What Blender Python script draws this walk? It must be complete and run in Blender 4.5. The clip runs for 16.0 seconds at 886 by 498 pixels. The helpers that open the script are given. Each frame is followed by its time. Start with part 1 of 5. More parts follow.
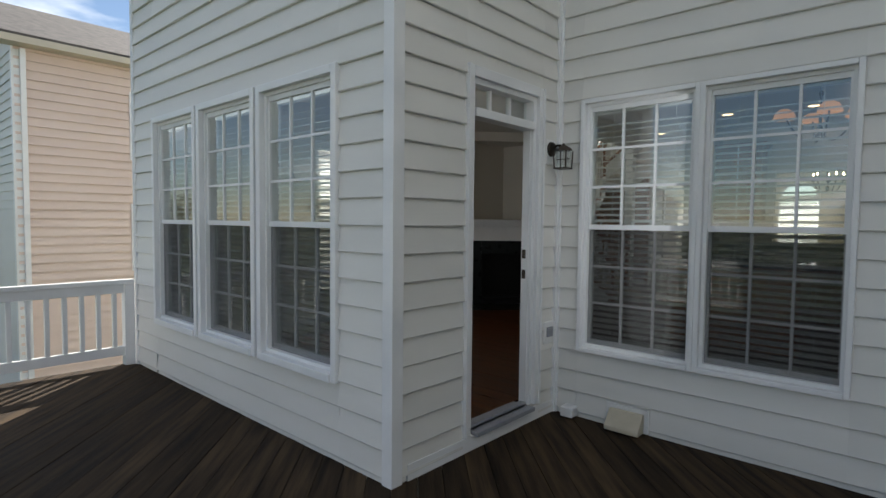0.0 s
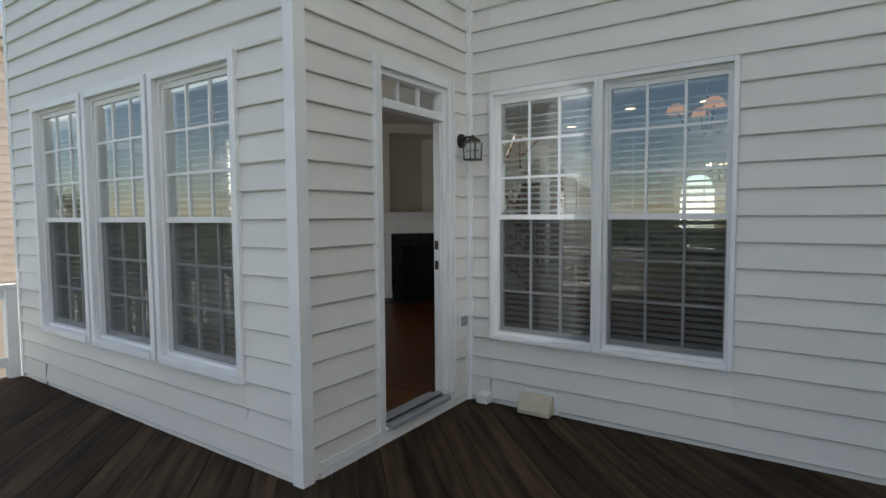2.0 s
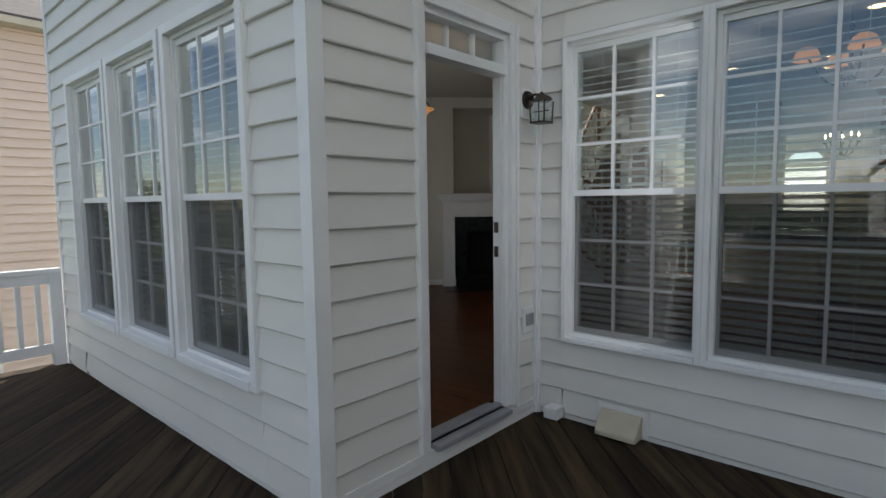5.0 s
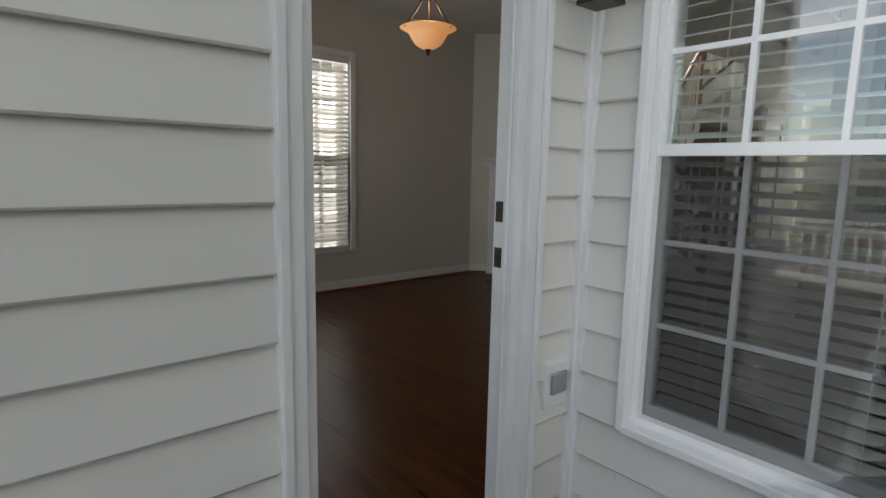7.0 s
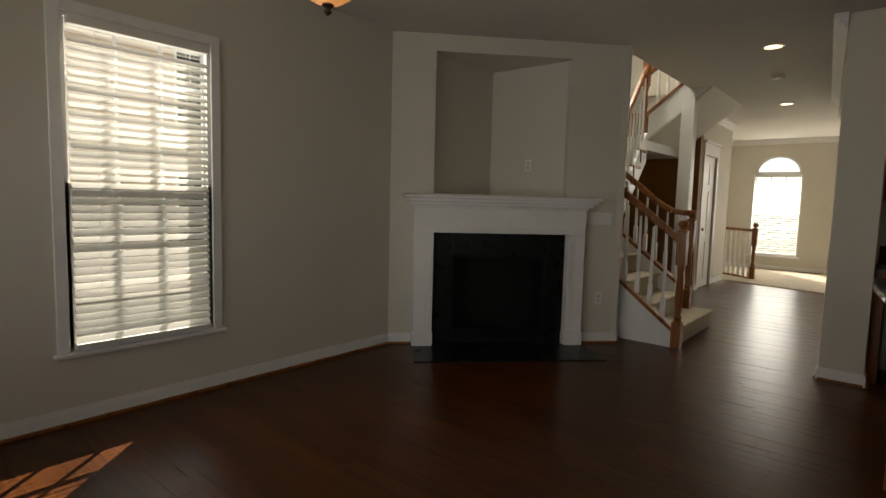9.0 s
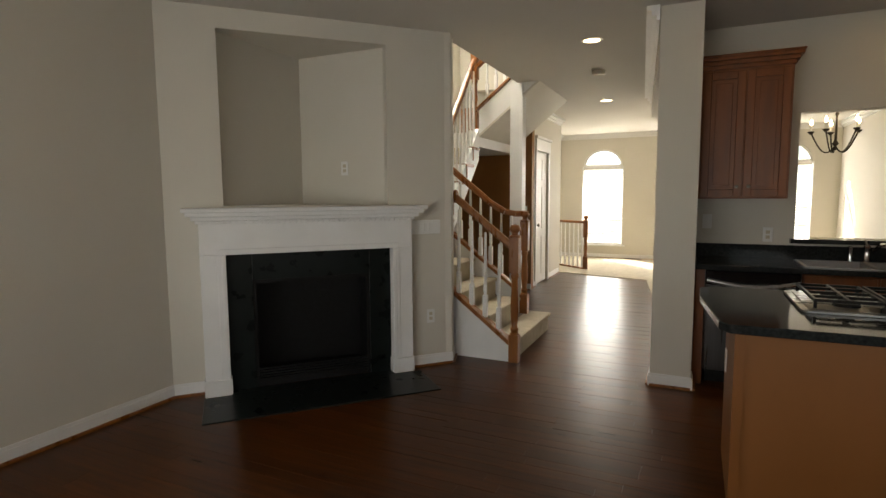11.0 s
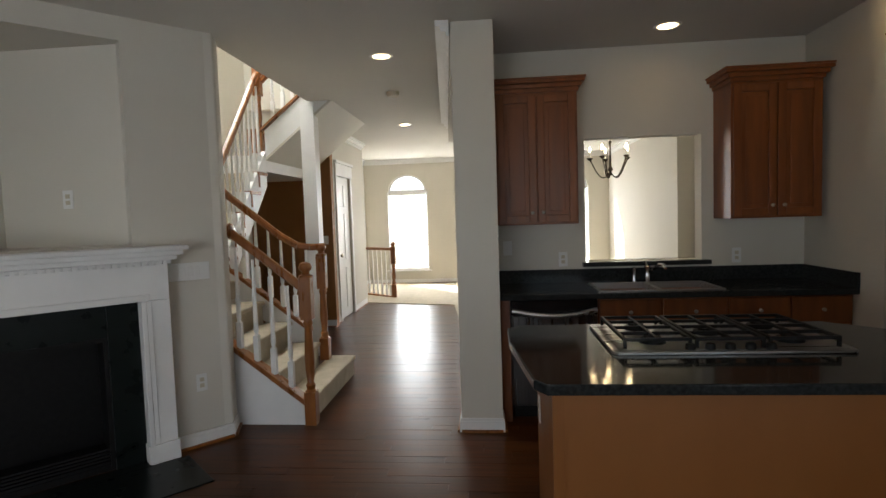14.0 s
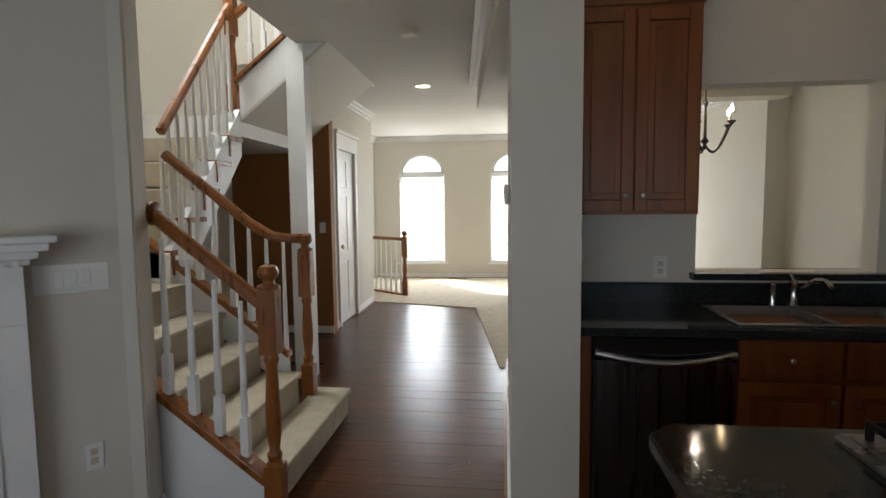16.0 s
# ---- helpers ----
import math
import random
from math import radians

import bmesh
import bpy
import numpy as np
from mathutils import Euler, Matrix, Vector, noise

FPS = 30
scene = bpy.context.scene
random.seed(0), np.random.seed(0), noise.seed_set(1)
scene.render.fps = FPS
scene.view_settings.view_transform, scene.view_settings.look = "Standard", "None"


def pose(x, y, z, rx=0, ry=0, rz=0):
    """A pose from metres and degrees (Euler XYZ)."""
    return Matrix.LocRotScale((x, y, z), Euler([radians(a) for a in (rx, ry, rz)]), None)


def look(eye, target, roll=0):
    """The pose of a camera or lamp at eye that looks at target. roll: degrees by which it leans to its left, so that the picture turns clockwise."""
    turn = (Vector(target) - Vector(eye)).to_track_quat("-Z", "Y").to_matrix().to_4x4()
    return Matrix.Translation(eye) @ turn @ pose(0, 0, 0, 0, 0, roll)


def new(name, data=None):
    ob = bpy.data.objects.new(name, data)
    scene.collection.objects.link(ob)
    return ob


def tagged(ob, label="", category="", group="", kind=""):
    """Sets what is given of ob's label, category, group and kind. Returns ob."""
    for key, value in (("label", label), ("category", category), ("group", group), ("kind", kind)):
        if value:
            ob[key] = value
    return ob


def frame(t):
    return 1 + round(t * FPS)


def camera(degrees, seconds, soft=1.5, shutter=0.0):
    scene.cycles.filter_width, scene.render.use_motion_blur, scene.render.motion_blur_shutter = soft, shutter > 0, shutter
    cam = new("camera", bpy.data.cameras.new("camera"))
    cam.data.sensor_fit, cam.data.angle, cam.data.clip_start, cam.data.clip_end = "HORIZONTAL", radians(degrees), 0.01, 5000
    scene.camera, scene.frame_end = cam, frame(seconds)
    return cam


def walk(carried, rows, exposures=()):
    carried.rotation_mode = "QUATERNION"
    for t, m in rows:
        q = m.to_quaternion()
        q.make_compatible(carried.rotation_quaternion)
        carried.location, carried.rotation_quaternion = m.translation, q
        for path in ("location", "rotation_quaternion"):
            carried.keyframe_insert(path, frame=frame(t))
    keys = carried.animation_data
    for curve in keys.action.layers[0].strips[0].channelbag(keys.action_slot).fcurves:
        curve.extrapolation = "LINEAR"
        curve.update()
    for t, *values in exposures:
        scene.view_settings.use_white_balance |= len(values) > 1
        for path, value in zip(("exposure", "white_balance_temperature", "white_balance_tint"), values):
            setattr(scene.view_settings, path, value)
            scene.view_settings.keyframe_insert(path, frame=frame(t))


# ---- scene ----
cam = camera(78.6, 16.0)
PATH = [
    (0, (2.101, -1.952, 1.319), (0.769, -0.464, 1.217), 0.6),
    (0.5, (2.128, -1.924, 1.314), (0.898, -0.352, 1.201), 0.5),
    (1, (2.147, -1.903, 1.307), (0.969, -0.29, 1.193), 0.1),
    (1.5, (2.157, -1.896, 1.318), (1.013, -0.259, 1.207), -0.3),
    (2, (2.168, -1.886, 1.309), (1.052, -0.231, 1.183), -0.4),
    (2.5, (2.154, -1.886, 1.298), (1.01, -0.253, 1.139), -0.2),
    (3, (2.128, -1.891, 1.297), (0.894, -0.325, 1.144), -0.7),
    (3.5, (2.08, -1.829, 1.294), (0.684, -0.402, 1.167), -1.0),
    (4, (2.022, -1.717, 1.277), (0.571, -0.349, 1.122), -0.9),
    (4.5, (1.943, -1.543, 1.264), (0.627, -0.047, 1.083), -0.5),
    (6.8, (1.243, -0.036, 1.208), (-0.256, 1.263, 0.948), 0.5),
    (7, (1.12, 0.113, 1.218), (-0.393, 1.388, 0.926), 1.2),
    (7.5, (0.778, 0.44, 1.224), (-0.744, 1.718, 1.001), 0.9),
    (8, (0.489, 0.689, 1.246), (-1.108, 1.88, 1.069), 0.4),
    (8.5, (0.149, 0.941, 1.257), (-1.434, 2.157, 1.137), 0.5),
    (9, (-0.142, 1.121, 1.31), (-1.421, 2.647, 1.128), 1.5),
    (9.2, (-0.265, 1.187, 1.338), (-1.46, 2.772, 1.094), 1.8),
    (11.3, (-0.265, 2.041, 1.446), (-0.964, 3.908, 1.286), -0.5),
    (11.5, (-0.256, 2.117, 1.457), (-0.815, 4.034, 1.339), -0.4),
    (12, (-0.217, 2.162, 1.479), (-0.26, 4.157, 1.344), -0.8),
    (12.5, (-0.208, 2.15, 1.452), (-0.144, 4.141, 1.273), 0.0),
    (13, (-0.215, 2.158, 1.47), (-0.056, 4.144, 1.297), -0.0),
    (13.5, (-0.251, 2.253, 1.476), (-0.232, 4.245, 1.302), -1.5),
    (14, (-0.283, 2.529, 1.481), (-0.469, 4.517, 1.358), -1.9),
    (14.5, (-0.377, 2.846, 1.474), (-0.537, 4.838, 1.389), -2.8),
    (15, (-0.466, 3.183, 1.47), (-0.52, 5.172, 1.274), -3.1),
    (15.5, (-0.497, 3.584, 1.457), (-0.765, 5.558, 1.283), -1.5),
    (16, (-0.557, 3.937, 1.451), (-0.783, 5.917, 1.284), -0.6),
]
EXPO = [(0, 0.92, 6350, 10), (1.5, 1.15, 6400, 10), (3.5, 1.40, 6350, 10), (4.5, 1.0, 6300, 10), (7, 1.45, 6450, 10), (8, 1.32, 6650, 10),
        (8.5, 1.5, 6850, 10), (9, 1.6, 7250, 10), (11.5, 2.6, 6900, 10), (12.5, 2.5, 6500, 10), (14.5, 2.52, 6100, 10), (16, 2.32, 5900, 10)]
walk(cam, [(t, look(eye, target, roll)) for t, eye, target, roll in PATH], EXPO)

# ---- world, sun and lamps ----
world = bpy.data.worlds.new("world")
scene.world = world
world.use_nodes = True
wn = world.node_tree.nodes
sky = wn.new("ShaderNodeTexSky")
sky.sky_type = "NISHITA"
sky.sun_disc = False
sky.sun_elevation, sky.sun_rotation = radians(35), radians(-41)
sky.air_density, sky.dust_density, sky.ozone_density = 1.0, 0.2, 2.0
# thin clouds near the horizon, part of the sky
tc = wn.new("ShaderNodeTexCoord")
mp = wn.new("ShaderNodeMapping")
mp.inputs["Scale"].default_value = (1.6, 1.6, 6.0)
cn = wn.new("ShaderNodeTexNoise")
cn.inputs["Scale"].default_value, cn.inputs["Detail"].default_value = 2.2, 7
cr = wn.new("ShaderNodeValToRGB")
cr.color_ramp.elements[0].position, cr.color_ramp.elements[1].position = 0.48, 0.69
mx = wn.new("ShaderNodeMix")
mx.data_type = "RGBA"
mx.inputs[7].default_value = (13.0, 13.2, 13.6, 1)
wl = world.node_tree.links
wl.new(tc.outputs["Generated"], mp.inputs["Vector"])
wl.new(mp.outputs["Vector"], cn.inputs["Vector"])
wl.new(cn.outputs["Fac"], cr.inputs["Fac"])
wl.new(cr.outputs["Color"], mx.inputs[0])
wl.new(sky.outputs["Color"], mx.inputs[6])
wl.new(mx.outputs[2], wn["Background"].inputs["Color"])
wn["Background"].inputs["Strength"].default_value = 0.06


def lamp(name, kind, energy, m, color=(1, 1, 1), **more):
    d = bpy.data.lights.new(name, kind)
    d.energy, d.color = energy, color
    for k, v in more.items():
        if k == "size":
            d.size = v
        elif k == "size_y":
            d.shape, d.size_y = "RECTANGLE", v
        elif k == "soft":
            d.shadow_soft_size = v
        elif k == "angle":
            d.angle = v
        elif k == "spread":
            d.spread = v
    o = new(name, d)
    o.matrix_world = m
    return o


lamp("sun", "SUN", 5.0, look((-0.66 * 40, 0.75 * 40, 28), (0, 0, 0)), (1.0, 0.93, 0.83), angle=radians(0.55))
# sky light standing in the window openings
lamp("sky_light", "AREA", 3.2, look((-3.66, 2.5, 1.35), (0, 2.5, 1.2)), (1.0, 0.96, 0.88), size=0.8, size_y=1.8)
lamp("sky_light", "AREA", 3.8, look((-1.83, 0.17, 1.3), (-1.83, 5, 1.9)), (0.96, 0.98, 1.0), size=2.6, size_y=1.7, spread=radians(105))
lamp("sky_light", "AREA", 1.5, look((1.03, 1.86, 1.3), (-2.2, 5.6, 1.6)), (0.96, 0.98, 1.0), size=1.6, size_y=1.7)
for wx, we in ((-2.15, 15), (-0.38, 16), (1.35, 11)):
    lamp("sky_light", "AREA", we, look((wx, 14.46, 1.3), (wx, 5, 0.6)), (1.0, 0.98, 0.94), size=0.85, size_y=1.9)
# added lamp in the invented upper stairwell window, brightens the stairs
lamp("sky_light", "AREA", 48, look((-3.64, 7.6, 4.4), (-2.0, 7.6, 3.6)), (1.0, 0.97, 0.88), size=1.3, size_y=1.3)


# ---- materials ----
def tree(name, rough=0.5, metal=0.0):
    m = bpy.data.materials.new(name)
    m.use_nodes = True
    b = m.node_tree.nodes["Principled BSDF"]
    b.inputs["Roughness"].default_value, b.inputs["Metallic"].default_value = rough, metal
    return m, m.node_tree.nodes, m.node_tree.links, b


def surface(name, c1, c2, scale=(6, 6, 6), rough=0.5, bump=0.1, metal=0.0, fine=60.0, vary=0.0, rvar=0.12, dist=0.002):
    """Two-scale noise between two colours, fine relief, and a change of tone from piece to piece."""
    m, n, l, b = tree(name, rough, metal)
    co = n.new("ShaderNodeTexCoord")
    ma = n.new("ShaderNodeMapping")
    ma.inputs["Scale"].default_value = scale
    no = n.new("ShaderNodeTexNoise")
    no.inputs["Scale"].default_value, no.inputs["Detail"].default_value = 1.0, 6
    oi = n.new("ShaderNodeObjectInfo")
    ad = n.new("ShaderNodeVectorMath")
    ad.operation = "MULTIPLY_ADD"
    ad.inputs[1].default_value = (1, 1, 1)
    sc = n.new("ShaderNodeVectorMath")
    sc.operation = "SCALE"
    sc.inputs[0].default_value = (13.7, 7.3, 5.1)
    l.new(oi.outputs["Random"], sc.inputs["Scale"])
    l.new(co.outputs["Object"], ad.inputs[0])
    l.new(sc.outputs["Vector"], ad.inputs[2])
    l.new(ad.outputs["Vector"], ma.inputs["Vector"])
    l.new(ma.outputs["Vector"], no.inputs["Vector"])
    ra = n.new("ShaderNodeValToRGB")
    ra.color_ramp.elements[0].position, ra.color_ramp.elements[1].position = 0.3, 0.7
    ra.color_ramp.elements[0].color, ra.color_ramp.elements[1].color = (*c1, 1), (*c2, 1)
    l.new(no.outputs["Fac"], ra.inputs["Fac"])
    col = ra.outputs["Color"]
    if vary:
        hs = n.new("ShaderNodeHueSaturation")
        mr = n.new("ShaderNodeMapRange")
        mr.inputs["To Min"].default_value, mr.inputs["To Max"].default_value = 1 - vary, 1 + vary
        l.new(oi.outputs["Random"], mr.inputs["Value"])
        l.new(mr.outputs["Result"], hs.inputs["Value"])
        l.new(col, hs.inputs["Color"])
        col = hs.outputs["Color"]
    l.new(col, b.inputs["Base Color"])
    if bump:
        fn = n.new("ShaderNodeTexNoise")
        fn.inputs["Scale"].default_value, fn.inputs["Detail"].default_value = fine, 4
        l.new(ma.outputs["Vector"] if fine < 20 else co.outputs["Object"], fn.inputs["Vector"])
        bu = n.new("ShaderNodeBump")
        bu.inputs["Strength"].default_value, bu.inputs["Distance"].default_value = bump, dist
        l.new(fn.outputs["Fac"], bu.inputs["Height"])
        l.new(bu.outputs["Normal"], b.inputs["Normal"])
    if rvar:
        rr = n.new("ShaderNodeMapRange")
        rr.inputs["To Min"].default_value, rr.inputs["To Max"].default_value = max(0.02, rough - rvar), min(1, rough + rvar)
        l.new(no.outputs["Fac"], rr.inputs["Value"])
        l.new(rr.outputs["Result"], b.inputs["Roughness"])
    return m


SIDING = surface("siding", (0.66, 0.645, 0.60), (0.74, 0.725, 0.68), (0.8, 0.8, 3), 0.45, 0.08, fine=90, vary=0.02)
TRIM = surface("white_trim", (0.74, 0.74, 0.73), (0.82, 0.82, 0.81), (3, 3, 3), 0.4, 0.03)
WALL = surface("wall_paint", (0.60, 0.57, 0.50), (0.64, 0.61, 0.54), (0.9, 0.9, 0.9), 0.75, 0.10, fine=180, dist=0.001)
CEIL = surface("ceiling_paint", (0.60, 0.58, 0.53), (0.64, 0.62, 0.57), (0.8, 0.8, 0.8), 0.9, 0.08, fine=160, dist=0.001)
BROWN = surface("brown_paint", (0.22, 0.090, 0.018), (0.27, 0.115, 0.026), (1, 1, 1), 0.7, 0.06, fine=160)
DECK = surface("weathered_deck", (0.009, 0.0062, 0.0036), (0.070, 0.046, 0.025), (22, 1.6, 22), 0.7, 0.5, fine=9, vary=0.34, dist=0.004)
FLOORW = surface("hardwood", (0.044, 0.0128, 0.0023), (0.092, 0.0272, 0.0044), (30, 2.0, 30), 0.30, 0.07, fine=6, vary=0.22, rvar=0.06)
FLOORX = surface("hardwood_wide", (0.044, 0.0128, 0.0023), (0.092, 0.0272, 0.0044), (2.0, 30, 30), 0.30, 0.07, fine=6, rvar=0.06)
DECK.node_tree.nodes["Principled BSDF"].inputs["Specular IOR Level"].default_value = 0.12
nt = FLOORX.node_tree
ge = nt.nodes.new("ShaderNodeNewGeometry")
hv = nt.nodes.new("ShaderNodeHueSaturation")
hm = nt.nodes.new("ShaderNodeMapRange")
hm.inputs["To Min"].default_value, hm.inputs["To Max"].default_value = 0.78, 1.22
nt.links.new(ge.outputs["Random Per Island"], hm.inputs["Value"])
nt.links.new(hm.outputs["Result"], hv.inputs["Value"])
bs = nt.nodes["Principled BSDF"]
for wood in (FLOORW, FLOORX):
    wood.node_tree.nodes["Principled BSDF"].inputs["Specular IOR Level"].default_value = 0.2
nt.links.new(bs.inputs["Base Color"].links[0].from_socket, hv.inputs["Color"])
nt.links.new(hv.outputs["Color"], bs.inputs["Base Color"])
CHERRY = surface("cherry_cabinet", (0.14, 0.038, 0.007), (0.235, 0.070, 0.012), (14, 14, 1.6), 0.38, 0.06, fine=40, vary=0.06)
PANEL = surface("island_panel", (0.20, 0.070, 0.013), (0.26, 0.096, 0.020), (3, 3, 1.2), 0.42, 0.05, fine=50)
OAK = surface("stained_oak", (0.18, 0.058, 0.010), (0.28, 0.100, 0.018), (20, 20, 3), 0.3, 0.06, fine=40, vary=0.06)
GRANITE = surface("dark_counter", (0.012, 0.014, 0.015), (0.030, 0.033, 0.034), (70, 70, 70), 0.09, 0.02, rvar=0.03)
GRANITE.node_tree.nodes["Principled BSDF"].inputs["Specular IOR Level"].default_value = 0.2
DARKSTEEL = surface("dark_stainless", (0.10, 0.10, 0.10), (0.14, 0.14, 0.14), (40, 40, 1.5), 0.28, 0.02, metal=1.0, rvar=0.05)
STEEL = surface("stainless", (0.30, 0.30, 0.29), (0.38, 0.38, 0.37), (1.5, 60, 60), 0.3, 0.03, metal=1.0)
CHROME = surface("chrome", (0.62, 0.62, 0.62), (0.68, 0.68, 0.68), (4, 4, 4), 0.12, 0.0, metal=1.0, rvar=0.03)
BRONZE = surface("dark_bronze", (0.035, 0.028, 0.022), (0.07, 0.055, 0.04), (20, 20, 20), 0.4, 0.1, metal=0.7)
NICKEL = surface("nickel", (0.30, 0.27, 0.22), (0.4, 0.36, 0.3), (20, 20, 20), 0.3, 0.02, metal=1.0)
BLACK = surface("black_iron", (0.006, 0.006, 0.006), (0.012, 0.012, 0.012), (30, 30, 30), 0.5, 0.2)
SLATE = surface("black_slate", (0.004, 0.0065, 0.006), (0.009, 0.013, 0.012), (8, 8, 8), 0.3, 0.1)
for dark in (SLATE, BLACK):
    dark.node_tree.nodes["Principled BSDF"].inputs["Specular IOR Level"].default_value = 0.2
BLACKGLASS = surface("oven_glass", (0.008, 0.008, 0.009), (0.012, 0.012, 0.013), (4, 4, 4), 0.07, 0.0, rvar=0.02)
CARPET = surface("carpet", (0.46, 0.40, 0.29), (0.58, 0.51, 0.39), (9, 9, 9), 0.95, 0.8, fine=260, dist=0.006)
PLASTIC = surface("white_plastic", (0.72, 0.72, 0.70), (0.78, 0.78, 0.76), (5, 5, 5), 0.35, 0.0)
GREYPL = surface("grey_plastic", (0.25, 0.26, 0.28), (0.32, 0.33, 0.35), (9, 9, 9), 0.35, 0.0)
BEIGEPL = surface("beige_plastic", (0.50, 0.45, 0.33), (0.58, 0.52, 0.40), (9, 9, 9), 0.5, 0.05)
BLIND = surface("blind_slat", (0.72, 0.71, 0.67), (0.78, 0.77, 0.73), (5, 5, 5), 0.45, 0.02, vary=0.03)
GUTTER = surface("tan_gutter", (0.52, 0.46, 0.36), (0.60, 0.54, 0.43), (2, 2, 2), 0.45, 0.02)
NSIDING = surface("pinkish_siding", (0.66, 0.53, 0.45), (0.72, 0.59, 0.51), (0.5, 0.5, 2), 0.5, 0.06, vary=0.02)
WSIDING = surface("pale_siding", (0.62, 0.61, 0.57), (0.68, 0.67, 0.63), (0.5, 0.5, 2), 0.5, 0.06, vary=0.02)
SHINGLE = surface("roof_shingle", (0.05, 0.045, 0.042), (0.12, 0.105, 0.095), (5, 5, 14), 0.9, 0.6, fine=30, dist=0.01)
GRASS = surface("lawn", (0.035, 0.06, 0.015), (0.09, 0.11, 0.04), (0.5, 0.5, 0.5), 0.95, 0.8, fine=40, dist=0.03)
BARK = surface("bark", (0.05, 0.038, 0.028), (0.11, 0.085, 0.06), (8, 8, 2), 0.9, 0.6, fine=20)
LEAF = surface("foliage", (0.035, 0.055, 0.015), (0.10, 0.11, 0.04), (2, 2, 2), 0.8, 0.3)


def glass(name, tint=(0.95, 0.98, 0.97), rough=0.0):
    m, n, l, b = tree(name, rough)
    out = n["Material Output"]
    tr = n.new("ShaderNodeBsdfTransparent")
    tr.inputs["Color"].default_value = (*tint, 1)
    gl = n.new("ShaderNodeBsdfGlossy")
    gl.inputs["Roughness"].default_value = 0.01
    # Schlick's curve, the same from both sides of the pane
    lw = n.new("ShaderNodeLayerWeight")
    lw.inputs["Blend"].default_value = 0.5
    pw5 = n.new("ShaderNodeMath")
    pw5.operation, pw5.inputs[1].default_value = "POWER", 4.0
    fr = n.new("ShaderNodeMapRange")
    fr.inputs["To Min"].default_value, fr.inputs["To Max"].default_value = 0.13, 0.95
    l.new(lw.outputs["Facing"], pw5.inputs[0])
    l.new(pw5.outputs["Value"], fr.inputs["Value"])
    mi = n.new("ShaderNodeMixShader")
    l.new(fr.outputs["Result"], mi.inputs["Fac"])
    l.new(tr.outputs["BSDF"], mi.inputs[1])
    l.new(gl.outputs["BSDF"], mi.inputs[2])
    l.new(mi.outputs["Shader"], out.inputs["Surface"])
    return m


GLASS = glass("window_glass")
SCREEN, n_, l_, b_ = tree("insect_screen", 0.8)
b_.inputs["Base Color"].default_value = (0.02, 0.02, 0.022, 1)
b_.inputs["Alpha"].default_value = 0.3


def emitter(name, color, strength, base=(0.8, 0.75, 0.65)):
    m, n, l, b = tree(name, 0.4)
    b.inputs["Base Color"].default_value = (*base, 1)
    b.inputs["Emission Color"].default_value = (*color, 1)
    b.inputs["Emission Strength"].default_value = strength
    return m


CANLIGHT = emitter("recessed_bulb", (1.0, 0.68, 0.34), 2.2)
SHADE = emitter("alabaster_glass", (1.0, 0.40, 0.11), 0.17, (0.7, 0.52, 0.32))
BULB = emitter("candle_bulb", (1.0, 0.70, 0.36), 14.0)


